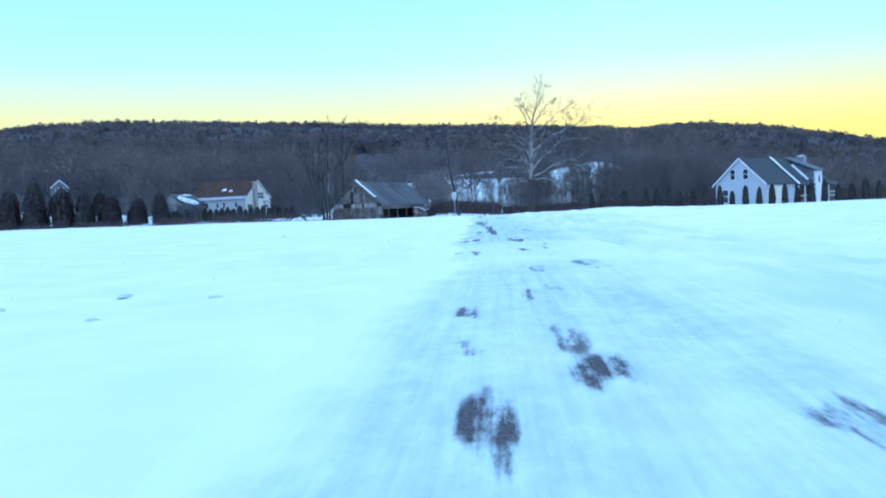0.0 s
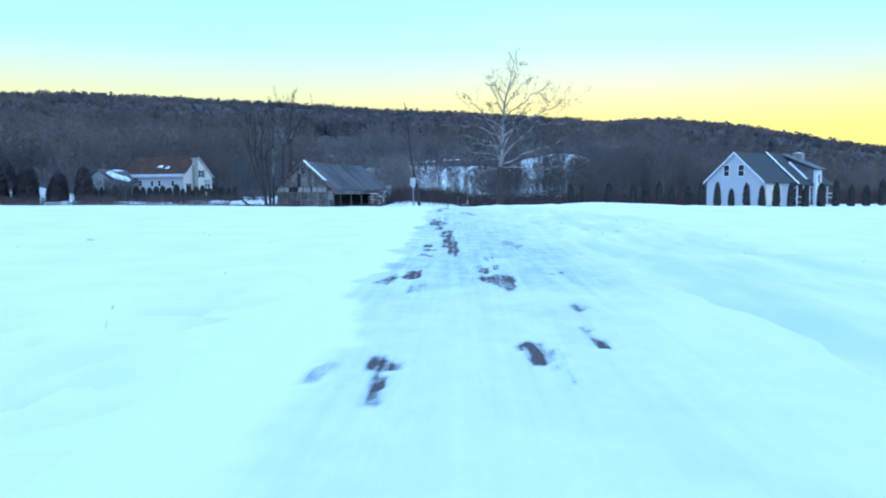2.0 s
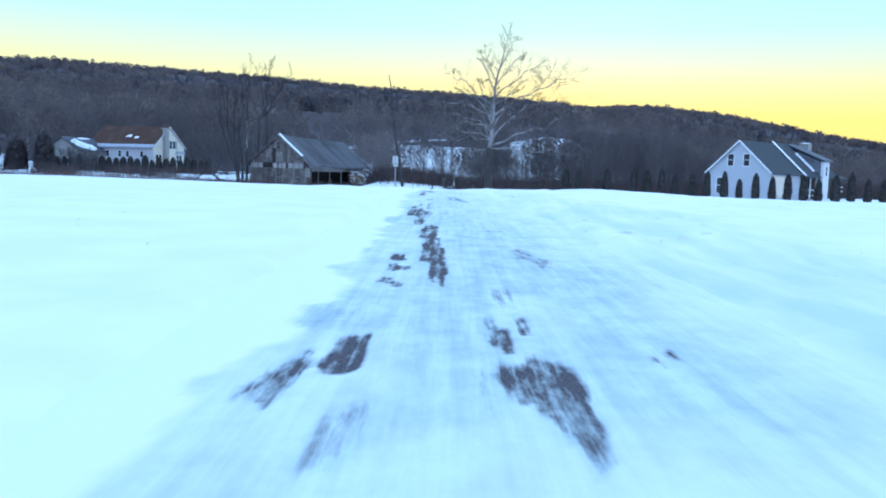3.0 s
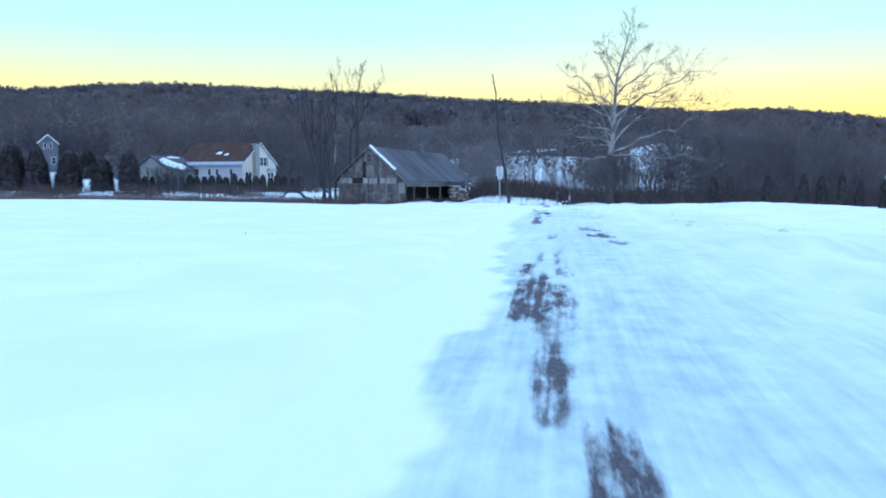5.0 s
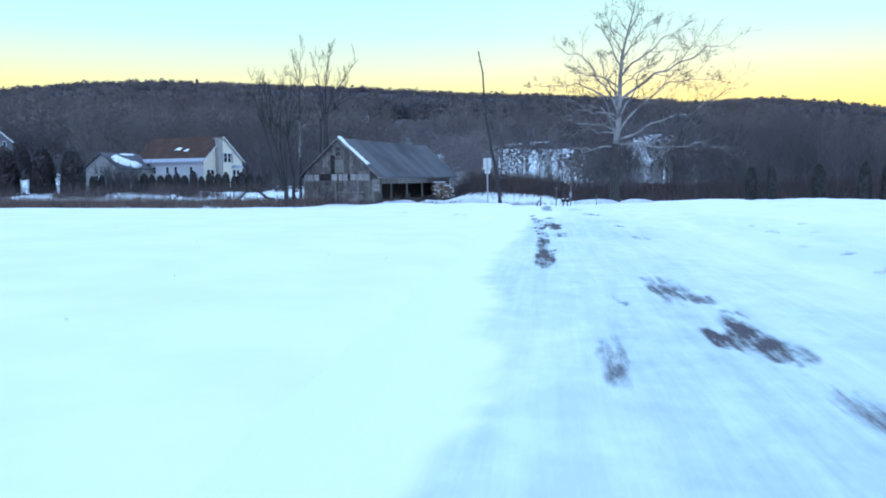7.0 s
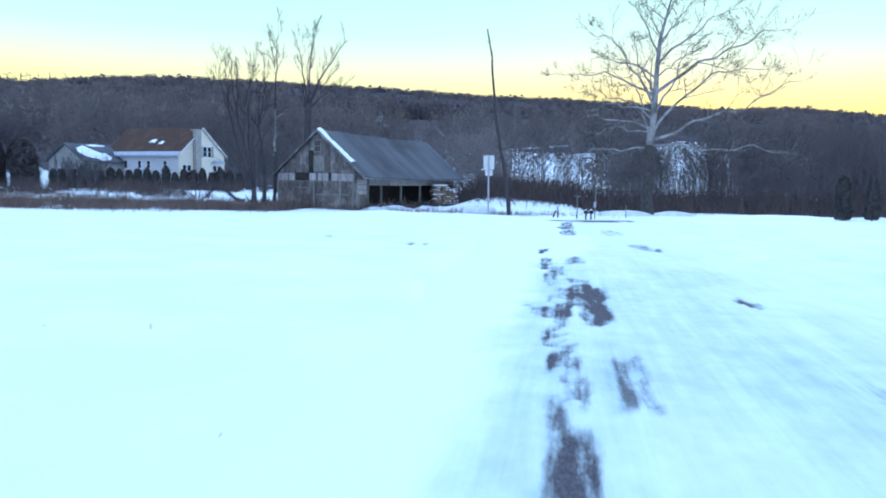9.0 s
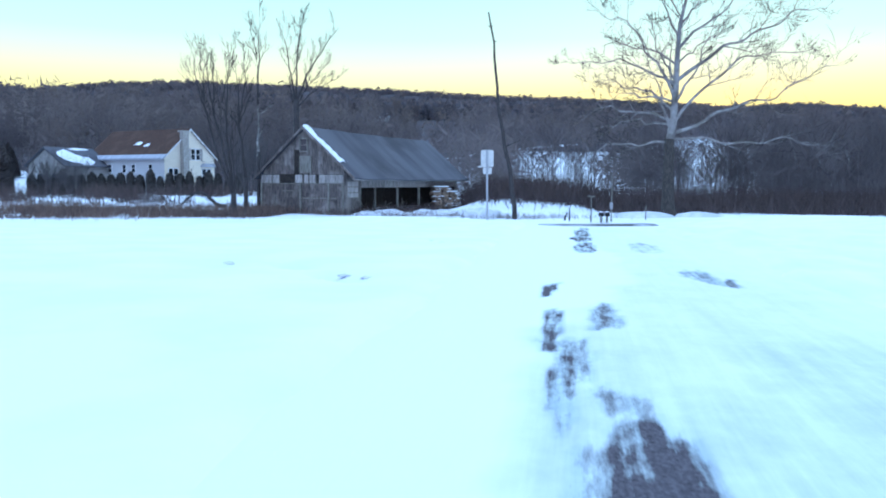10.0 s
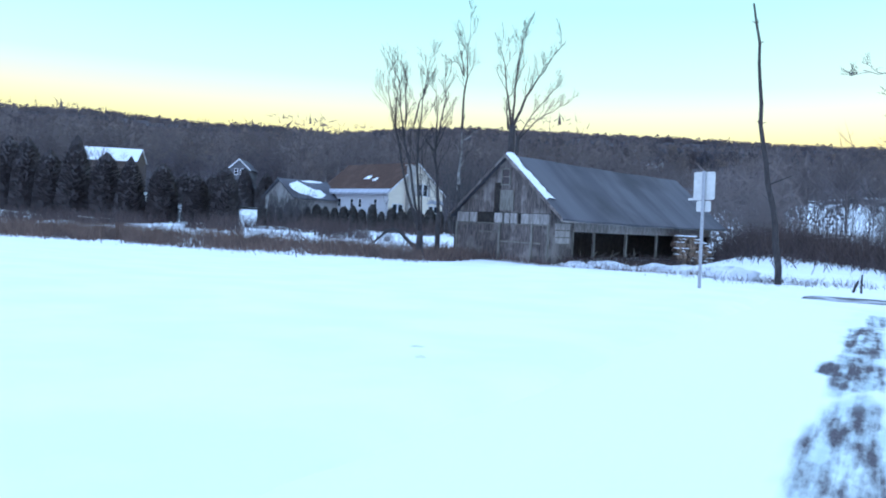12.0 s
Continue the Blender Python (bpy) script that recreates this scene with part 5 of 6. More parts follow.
# ---------------------------------------------------------------- buildings
def window(parent, wall, along, sill_z, wide, tall, trim=None, name="window"):
    """A window proud of a wall. wall: (axis, place, outward sign); along: its centre along the wall."""
    axis, place, sign = wall
    trim = trim or TRIM

    def slab(a0, a1, z0, z1, d0, d1):
        lo, hi = sorted((place + sign * d0, place + sign * d1))
        m = Mesh()
        return m.box(a0, a1, lo, hi, z0, z1) if axis == "y" else m.box(lo, hi, a0, a1, z0, z1)

    w = wide / 2
    casing = slab(along - w - 0.09, along + w + 0.09, sill_z - 0.09, sill_z, -0.02, 0.06)
    for a0, a1, z0, z1 in ((-w - 0.09, w + 0.09, tall, tall + 0.1), (-w - 0.09, -w, 0, tall), (w, w + 0.09, 0, tall), (-w, w, tall * 0.48, tall * 0.52)):
        piece = slab(along + a0, along + a1, sill_z + z0, sill_z + z1, -0.02, 0.05)
        casing.add(piece.v, piece.f)
    ob = part(name, casing, trim, parent)
    part("pane", slab(along - w, along + w, sill_z, sill_z + tall, -0.03, 0.015), GLASS, ob, "dark window pane")
    return ob


def gable_body(parent, w, y0, y1, eave, ridge, mat, label=""):
    """Walls with a gable at each end, ridge along local y."""
    return part("wall", Mesh().prism([(-w / 2, -1.5), (w / 2, -1.5), (w / 2, eave), (0, ridge), (-w / 2, eave)], y0, y1), mat, parent, label)


def roof_slope(parent, w, y0, y1, eave, ridge, side, mat, over=0.35, thick=0.14, label="", sag=0.0, cells=14):
    """One slope of a gable roof as a slab with thickness; sag dips the middle."""
    pitch = (ridge - eave) / (w / 2)
    x1, z1 = w / 2 + over, eave - over * pitch
    m, rows = Mesh(), 6
    top, bottom = [], []
    for j in range(cells + 1):
        fy = j / cells
        for k in range(rows + 1):
            fx = k / rows
            dip = sag * math.sin(math.pi * fy) * (0.4 + 0.6 * math.sin(math.pi * fx)) + (0.02 * math.sin(fy * 23 + fx * 5) if sag else 0)
            q = (side * x1 * fx, y0 + (y1 - y0) * fy, ridge + (z1 - ridge) * fx - dip)
            top.append((q[0], q[1], q[2] + thick))
            bottom.append(q)
    r, n_top = rows + 1, len(top)
    faces = []
    for j in range(cells):
        for k in range(rows):
            a = j * r + k
            faces += [(a, a + 1, a + 1 + r, a + r), (n_top + a, n_top + a + r, n_top + a + 1 + r, n_top + a + 1)]
        a = j * r
        faces += [(a, a + r, n_top + a + r, n_top + a), (a + rows, n_top + a + rows, n_top + a + rows + r, a + rows + r)]
    for k in range(rows):
        a, b = k, cells * r + k
        faces += [(a, n_top + a, n_top + a + 1, a + 1), (b, b + 1, n_top + b + 1, n_top + b)]
    m.add(top + bottom, faces)
    return part("roof", m, mat, parent, label)


def snow_on_slope(parent, w, eave, ridge, side, f0, f1, y0, y1, thick, seed, over=0.35, name="roof_snow", label="strip of snow left on the roof"):
    """Snow lying on a roof slope between fractions f0 and f1 of the way down, with a ragged edge along y1."""
    rng = random.Random(seed)
    pitch = (ridge - eave) / (w / 2)
    x1, z1 = w / 2 + over, eave - over * pitch
    m, steps = Mesh(), 12
    pts = []
    for k in range(steps + 1):
        f = f0 + (f1 - f0) * k / steps
        far_edge = y1 + rng.uniform(-0.25, 0.25) * abs(y1 - y0)
        for yy_, lift in ((y0, 0.15), (y0 + (far_edge - y0) * 0.3, 0.15 + thick), (y0 + (far_edge - y0) * 0.75, 0.15 + thick * 0.9), (far_edge, 0.15)):
            pts.append((side * x1 * f, yy_, ridge + (z1 - ridge) * f + lift))
    faces = [(k * 4 + c, k * 4 + c + 1, k * 4 + c + 5, k * 4 + c + 4) for k in range(steps) for c in range(3)]
    m.add(pts, faces)
    return part(name, m, SNOW, parent, label, smooth=True)


# ------------------------------ barn
def barn():
    w, length, eave, ridge = 8.6, 23.6, 3.15, 6.85
    h, side_x = w / 2, 3.6
    b = thing("barn", pose(-23.4, 131.6, -0.72, 0, 0, -13.5), "weathered grey plank barn with sagging dark roof and open bays", "barn")
    rng = random.Random(2)
    pitch = (ridge - eave) / h
    # frame and backing behind the gable boards, coloured dark for the shade in the gaps
    part("gable_frame", Mesh().prism([(-h + 0.1, -0.3), (side_x - 0.1, -0.3), (side_x - 0.1, eave + 0.5), (0, ridge - 0.15), (-h + 0.1, eave - 0.05)], 0.12, 0.2), SHADE_WOOD, b)
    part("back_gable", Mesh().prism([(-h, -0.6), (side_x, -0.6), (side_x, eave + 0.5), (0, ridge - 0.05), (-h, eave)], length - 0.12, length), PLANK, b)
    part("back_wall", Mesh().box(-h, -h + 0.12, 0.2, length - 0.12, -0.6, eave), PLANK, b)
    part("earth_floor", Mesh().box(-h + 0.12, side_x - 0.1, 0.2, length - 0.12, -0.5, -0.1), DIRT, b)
    # added dark sheet that stands in for the shade inside the open bays
    part("bay_shade_sheet", Mesh().box(0.6, 0.7, 0.2, length - 0.12, -0.1, 5.6), SHADE_WOOD, b)
    # lower boards
    x = -h
    while x < side_x - 0.05:
        wide = rng.uniform(0.2, 0.34)
        x1 = min(x + wide, side_x)
        part("plank", Mesh().box(x + 0.008, x1 - 0.008, 0.0 + rng.uniform(-0.015, 0.015), 0.1, -0.5, 2.35 + rng.uniform(-0.04, 0.04)), PLANK, b)
        x = x1
    # pale band of panels with gaps
    for x0, x1 in ((-4.25, -3.2), (-3.1, -2.5), (-0.95, -0.3), (-0.1, 0.3), (0.42, 0.95), (1.3, 1.9), (1.92, 2.8), (2.82, 3.5)):
        part("panel", Mesh().box(x0, x1, -0.03, 0.09, 2.42, 3.08), PALE_PLANK, b, "pale bleached board panel")
    part("rail", Mesh().box(-h, side_x, -0.05, 0.08, 2.34, 2.41), POST_WOOD, b)
    part("rail", Mesh().box(-0.4, 2.9, -0.06, 0.02, 1.15, 1.24), POST_WOOD, b)
    part("rail", Mesh().box(-2.2, -0.5, -0.06, 0.02, 1.75, 1.83), POST_WOOD, b)
    for x in (-4.22, -0.45, 2.2, 3.5):
        part("post", Mesh().box(x - 0.08, x + 0.08, -0.1, 0.0, -0.5, 2.45), POST_WOOD, b)
    # upper gable boards, cut to the rake
    x = -h + 0.05
    while x < side_x - 0.02:
        x1 = min(x + rng.uniform(0.2, 0.3), side_x)
        top0, top1 = ridge - abs(x) * pitch - 0.06, ridge - abs(x1) * pitch - 0.06
        bot = 3.12
        if -0.95 < (x + x1) / 2 < -0.55:
            bot = min(5.1, top0 - 0.1)
        if min(top0, top1) > bot + 0.05:
            part("plank", Mesh().prism([(x + 0.007, bot), (x1 - 0.007, bot), (x1 - 0.007, top1), (x + 0.007, top0)], rng.uniform(-0.02, 0.01), 0.1), PLANK, b)
        x = x1
    part("loft_door", Mesh().box(-0.52, 0.62, -0.06, -0.02, 3.25, 4.6), POST_WOOD, b, "grey patched loft door")
    window(b, ("y", -0.02, -1), -0.1, 5.0, 0.6, 0.95, POST_WOOD)
    part("bargeboard", Mesh().prism([(-h - 0.45, eave - 0.45 * pitch - 0.1), (-h - 0.45, eave - 0.45 * pitch + 0.12), (0, ridge + 0.12), (0, ridge - 0.12)], -0.42, -0.36), PLANK, b)
    part("bargeboard", Mesh().prism([(h + 0.45, eave - 0.45 * pitch - 0.1), (0, ridge - 0.12), (0, ridge + 0.12), (h + 0.45, eave - 0.45 * pitch + 0.12)], -0.42, -0.36), PLANK, b)
    for side in (-1, 1):
        roof_slope(b, w, -0.36, length + 0.4, eave, ridge, side, GREY_SHINGLE, 0.5, 0.12, "dark blue-grey sagging shingle roof", 0.2, 22)
    snow_on_slope(b, w, eave, ridge, 1, 0.0, 0.72, -0.36, 0.55, 0.12, 6, 0.5)
    # closed corner with a small window, then open bays
    x = side_x
    top = eave + 0.45
    yy_ = 0.1
    while yy_ < 2.6:
        y1 = min(yy_ + rng.uniform(0.2, 0.32), 2.6)
        part("plank", Mesh().box(x - 0.1, x + rng.uniform(-0.01, 0.015), yy_ + 0.006, y1 - 0.006, -0.5, top), PLANK, b)
        yy_ = y1
    part("panel", Mesh().box(x + 0.02, x + 0.05, 0.5, 2.2, 1.2, 2.55), PALE_PLANK, b, "pale bleached board panel")
    for z_ in (1.2, 1.62, 2.08):
        part("batten", Mesh().box(x + 0.051, x + 0.07, 0.5, 2.2, z_, z_ + 0.06), POST_WOOD, b)
    yy_ = 2.6
    while yy_ < length - 0.1:
        y1 = min(yy_ + rng.uniform(3.2, 4.6), length)
        drop = rng.uniform(-0.05, 0.04)
        part("header_board", Mesh().box(x + 0.02, x + 0.07, yy_ + 0.01, y1 - 0.01, 2.08 + drop, 2.78 + drop), PALE_PLANK, b, "pale board header above the open bays")
        yy_ = y1
    # beam coloured dark for the shade below the eave
    part("header_beam", Mesh().box(x - 0.14, x + 0.015, 2.6, length, 2.13, top), SHADE_WOOD, b)
    part("eave_board", Mesh().box(h + 0.36, h + 0.42, -0.3, length + 0.3, eave - 0.52, eave - 0.36), PALE_PLANK, b, "pale ragged board along the eave")
    for yy_ in (2.65, 5.3, 9.6, 14.2, 18.8, length - 0.2):
        part("post", Mesh().box(x - 0.14, x + 0.02, yy_ - 0.09, yy_ + 0.09, -0.6, 2.12), POST_WOOD, b)
    # dark boards over the back gable, painted-in shade at the bays' end
    part("end_boards", Mesh().box(0.6, x - 0.17, length - 0.3, length - 0.14, -0.5, eave), SHADE_WOOD, b)
    for k in range(26):
        # boards and branches left lying about in the bays
        q = Vector((rng.uniform(1.0, 3.2), rng.uniform(3.0, 19.0), rng.uniform(-0.05, 0.3)))
        a, ln = rng.uniform(0, 3.14), rng.uniform(0.6, 2.0)
        part("scrap_board", Mesh().tube([q, q + Vector((0.35 * ln * math.cos(a), ln * math.sin(a), rng.uniform(0.0, 0.9)))], [0.07, 0.05], 5), POST_WOOD if k % 2 else DIRT, b)


barn()


def firewood(x, y, turn):
    pile = thing("firewood_stack", pose(x, y, -0.75, 0, 0, turn), "stack of split firewood capped with snow under the barn's eave", "firewood")
    rng = random.Random(9)
    shapes = []
    for k in range(4):
        r = 0.12 + 0.02 * k
        shapes.append(Mesh().tube([(0, -0.28, 0), (0, 0.28, 0)], [r, r * 0.95], 6 + k % 2).data("log", LOG_END))
    caps = [Mesh().lump((0, 0, 0.1), (0.17, 0.3, 0.09), 4, 8, 0.15, k).data("snow_cap", SNOW, True) for k in range(2)]
    for row in range(9):
        for col in range(15 - row // 2 - (row > 6) * 3):
            ob = part("log", shapes[rng.randrange(4)], None, pile)
            ob.matrix_local = pose(-1.7 + col * 0.27 + 0.13 * (row % 2) + rng.uniform(-0.03, 0.03), rng.uniform(-0.16, 0.16), 0.12 + row * 0.225 + rng.uniform(-0.03, 0.03), 0, rng.uniform(0, 360), rng.uniform(-5, 5))
            if rng.random() < 0.34 or row == 8 or (row == 6 and col > 8):
                cap = part("snow_cap", caps[rng.randrange(2)], None, pile)
                cap.matrix_local = pose(-1.7 + col * 0.27 + 0.13 * (row % 2), -0.15, 0.13 + row * 0.235)


firewood(-14.55, 147.0, 60)
rng = random.Random(31)
for k, (x, y, sx, sz) in enumerate([(-16.6, 132.6, 1.5, 0.5), (-14.6, 137.0, 1.3, 0.45), (-18.0, 130.6, 1.2, 0.4), (-9.2, 134.0, 1.7, 0.75), (-10.8, 137.5, 1.3, 0.6)]):
    solid("snow_lump", Mesh().lump((0, 0, 0), (sx, sx * 0.8, sz), 6, 14, 0.22, 40 + k), SNOW_CRUST, "low brush heap under old snow beside the barn", "brush pile", pose(x, y, height_at(x, y) - 0.08), "brush heaps by the barn", smooth=True)


# ------------------------------ cream house
def cream_house():
    w, length, eave, ridge = 8.2, 14.2, 4.5, 7.95
    h = w / 2
    b = thing("cream_house", pose(-50.0, 164.3, 0.35, 0, 0, 70), "cream clapboard house with brown roof and a snowy grey wing", "house")
    gable_body(b, w, 0, length, eave, ridge, CREAM_SIDING)
    for side in (-1, 1):
        roof_slope(b, w, -0.25, length + 0.25, eave, ridge, side, BROWN_SHINGLE, 0.3, 0.14, "brown shingle roof")
    snow_on_slope(b, w, eave, ridge, -1, 0.45, 0.57, 6.2, 7.3, 0.06, 3, 0.3, label="small patch of snow on the brown roof")
    snow_on_slope(b, w, eave, ridge, -1, 0.52, 0.63, 4.5, 5.3, 0.06, 4, 0.3, label="small patch of snow on the brown roof")
    part("rake_trim", Mesh().prism([(-h - 0.3, eave - 0.35), (-h - 0.3, eave - 0.17), (0, ridge + 0.1), (0, ridge - 0.1)], -0.29, -0.25), TRIM, b)
    part("rake_trim", Mesh().prism([(h + 0.3, eave - 0.35), (0, ridge - 0.1), (0, ridge + 0.1), (h + 0.3, eave - 0.17)], -0.29, -0.25), TRIM, b)
    part("chimney", Mesh().box(-1.6, -0.7, -0.6, 0.0, -0.5, 7.6).box(-1.68, -0.62, -0.68, 0.3, 7.6, 7.75), CHIMNEY_STONE, b, "pale stone chimney against the gable")
    for x in (0.5, 1.3):
        window(b, ("y", 0.0, -1), x, 4.2, 0.62, 1.3)
    for x in (-0.05, 1.85):
        part("shutter", Mesh().box(x - 0.2, x + 0.2, -0.06, -0.004, 4.1, 5.6), PALE_PLANK, b, "pale grey shutter")
    for x in (-3.15, -2.35, 2.3, 3.1):
        window(b, ("y", 0.0, -1), x, 1.5, 0.62, 1.5)
    part("window_hood", Mesh().prism([(1.6, 3.3), (3.9, 3.3), (3.5, 3.75), (2.0, 3.75)], -0.55, -0.004), PALE_METAL, b, "small pale hood over the lower window")
    # white clad front below the brown roof, snow lying along its eave
    part("front_wall", Mesh().box(-h - 0.05, -h - 0.004, 0.02, length - 0.02, -0.5, 4.4), CLAD_WHITE, b, "white clad front wall")
    part("eave_roof", Mesh().prism([(-h - 0.5, eave - 0.42), (-h - 0.5, eave - 0.2), (-h + 0.05, eave + 0.26), (-h + 0.05, eave + 0.06)], -0.33, length + 0.33), PALE_METAL, b, "pale blue-grey metal roof strip along the eave")
    for yy_, ww, tt in ((2.4, 0.6, 0.95), (5.5, 0.6, 0.95), (7.2, 0.6, 0.95), (9.9, 0.6, 1.0), (10.6, 0.6, 1.0), (11.3, 0.6, 1.0)):
        window(b, ("x", -h - 0.05, -1), yy_, 2.55, ww, tt)
    # grey wing with its gable to the field
    part("wing_wall", Mesh().prism([(10.4, -0.5), (17.6, -0.5), (17.6, 3.4), (14.0, 5.5), (10.4, 3.4)], -10.2, -h - 0.01, "x"), GREY_SIDING, b, "grey-beige wing")
    for s0, s1 in ((14.0, 10.0), (14.0, 18.0)):
        part("wing_roof", Mesh().prism([(s0, 5.5), (s1, 3.17), (s1, 3.31), (s0, 5.66)], -10.6, -h + 0.5, "x"), GREY_SHINGLE, b)
    def wing_snow(s, x, rs_, rx, seed):
        rng = random.Random(seed)
        rim = [(s + rs_ * math.cos(k * 0.4488) * rng.uniform(0.7, 1.15), x + rx * math.sin(k * 0.4488) * rng.uniform(0.7, 1.15)) for k in range(14)]
        high = lambda q: 5.675 - abs(14.0 - min(max(q, 10.1), 13.95)) * 0.5875
        rim = [(min(max(q, 10.1), 13.95), w) for q, w in rim]
        inner = [(s + (q - s) * 0.75, x + (w - x) * 0.75) for q, w in rim]
        m = Mesh().add([(w, q, high(q)) for q, w in rim] + [(w, q, high(q) + 0.1) for q, w in inner], [tuple(range(14, 28))] + [(k, (k + 1) % 14, 14 + (k + 1) % 14, 14 + k) for k in range(14)])
        part("wing_snow", m, SNOW, b, "patch of snow on the wing roof", smooth=True)

    wing_snow(12.1, -8.6, 1.6, 1.4, 1)
    wing_snow(11.2, -7.0, 1.1, 1.6, 2)
    wing_snow(13.6, -5.9, 0.25, 1.5, 4)
    window(b, ("x", -10.2, -1), 15.4, 1.0, 1.0, 1.3)
    window(b, ("x", -10.2, -1), 12.4, 1.0, 1.0, 1.3)


cream_house()


BROWN_WALL = material("brown_siding", (0.13, 0.095, 0.08), 0.85, second=(0.09, 0.066, 0.056), scale=2, stretch=(0.4, 0.4, 5))
# frost on the dormer roof; on the dormer cheek the same colour paints shadow
FROSTED_SHADED = material("frosted_and_shaded_shingle", (0.17, 0.18, 0.2), 0.8, second=(0.12, 0.125, 0.14), scale=2, bump=0.3, bump_scale=10)


# ------------------------------ white house with long dark roofs
def white_house():
    w, eave, ridge = 7.7, 2.85, 6.5
    h = w / 2
    b = thing("white_house", pose(35.3, 119.7, 0.1, 0, 0, -45), "white clapboard house with charcoal roofs, snow strips and a tall dormer", "house")
    gable_body(b, w, 0, 8.0, eave, ridge, WHITE_SIDING)
    for side in (-1, 1):
        roof_slope(b, w, -0.3, 8.0, eave, ridge, side, DARK_SHINGLE, 0.35, 0.14, "charcoal shingle roof")
    for side in (-1, 1):
        out = [(side * (h + 0.36), eave - 0.38), (side * (h + 0.36), eave - 0.14), (0, ridge + 0.14), (0, ridge - 0.1)]
        part("rake_trim", Mesh().prism(out if side < 0 else out[::-1], -0.36, -0.3), TRIM, b)
    for x in (-1.1, 0.9):
        window(b, ("y", 0.0, -1), x, 3.5, 0.72, 1.4, name="upper_window")
    window(b, ("y", 0.0, -1), -2.3, 0.1, 0.9, 1.9, name="lower_window")
    door = part("garage_door", Mesh().box(h, h + 0.05, 0.7, 5.3, -0.3, 2.35), CREAM_SIDING, b, "cream garage door")
    for k in range(4):
        part("door_panel", Mesh().box(h + 0.052, h + 0.075, 0.8, 5.2, -0.1 + k * 0.6, 0.42 + k * 0.6), CREAM_SIDING, door)
    # main block, a little higher, with snow along its raised rake and a deep porch under the long slope
    # the porch's shadow is painted into this wall by its dark brown
    part("main_wall", Mesh().prism([(-h, -1.5), (h - 1.2, -1.5), (h - 1.2, eave + 0.9), (0, ridge + 0.05), (-h, eave)], 9.004, 20.0), BROWN_WALL, b, "wall behind the porch, dark brown for the porch shade")
    part("connecting_wall", Mesh().prism([(-h, -1.5), (h, -1.5), (h, eave), (0, ridge), (-h, eave)], 8.004, 9.0), WHITE_SIDING, b)
    for side in (-1, 1):
        roof_slope(b, w, 9.0, 20.3, eave + 0.18, ridge + 0.18, side, DARK_SHINGLE, 0.75, 0.14, "charcoal shingle roof")
        roof_slope(b, w, 8.0, 9.0, eave, ridge, side, DARK_SHINGLE, 0.35, 0.14, "charcoal shingle roof")
    snow_on_slope(b, w, eave + 0.18, ridge + 0.18, 1, 0.0, 1.0, 8.9, 9.6, 0.1, 14, 0.75)
    snow_on_slope(b, w, eave + 0.18, ridge + 0.18, 1, 0.3, 0.85, 13.0, 14.1, 0.12, 15, 0.75)
    for yy_ in (9.5, 11.6, 13.7, 17.5, 19.8):
        part("porch_post", Mesh().box(h + 0.25, h + 0.4, yy_ - 0.08, yy_ + 0.08, -1.5, 2.3), TRIM, b, "white porch post")
    part("porch_rail", Mesh().box(h + 0.3, h + 0.35, 9.5, 13.7, 0.7, 0.8).box(h + 0.3, h + 0.35, 9.5, 13.7, 0.0, 0.08), TRIM, b)
    # shed dormer that runs down to a tall narrow bay
    part("dormer_wall", Mesh().prism([(4.4, -1.5), (4.4, 4.5), (4.75, 4.4), (4.75, -1.5)], 14.2, 16.2), TRIM, b, "white dormer wall")
    # cheek darker than the white dormer wall: its shadow is in the colour
    part("dormer_cheek", Mesh().prism([(0.4, 6.2), (4.4, 4.5), (4.4, 2.1), (3.7, 2.4)], 14.2, 16.2), FROSTED_SHADED, b, "dormer cheek with its shadow put in as slate-blue")
    part("dormer_roof", Mesh().prism([(0.0, 6.66), (0.0, 6.82), (5.1, 4.62), (5.1, 4.46)], 13.6, 16.6), FROSTED_SHADED, b, "frosted slate-blue dormer roof")
    window(b, ("x", 4.75, 1), 15.2, 2.7, 0.55, 1.1, name="dormer_window")
    part("chimney", Mesh().box(0.3, 1.5, 17.0, 18.2, 5.0, 6.85).box(0.22, 1.58, 16.9, 18.3, 6.85, 6.95), CHIMNEY_STONE, b, "snow-topped pale chimney")
    part("chimney_snow", Mesh().lump((0.9, 17.6, 6.95), (0.62, 0.62, 0.16), 4, 10, 0.1, 2), SNOW, b, smooth=True)
    for yy_ in (10.6, 12.6, 17.8):
        window(b, ("x", h - 1.2, 1), yy_, 0.6, 0.9, 1.4)
    # low wing beyond
    part("wing_wall", Mesh().box(-3.0, 3.0, 20.0, 25.0, -1.5, 2.3), BROWN_WALL, b)
    part("wing_roof", Mesh().prism([(-3.4, 2.3), (4.0, 2.3), (4.0, 2.42), (0.3, 3.6), (-3.4, 2.42)], 20.31, 25.4), DARK_SHINGLE, b)
    part("wing_rail", Mesh().box(3.6, 3.68, 20.5, 24.8, 0.55, 0.68).box(3.6, 3.68, 20.5, 24.8, 1.15, 1.28), TRIM, b, "white porch railing")


white_house()


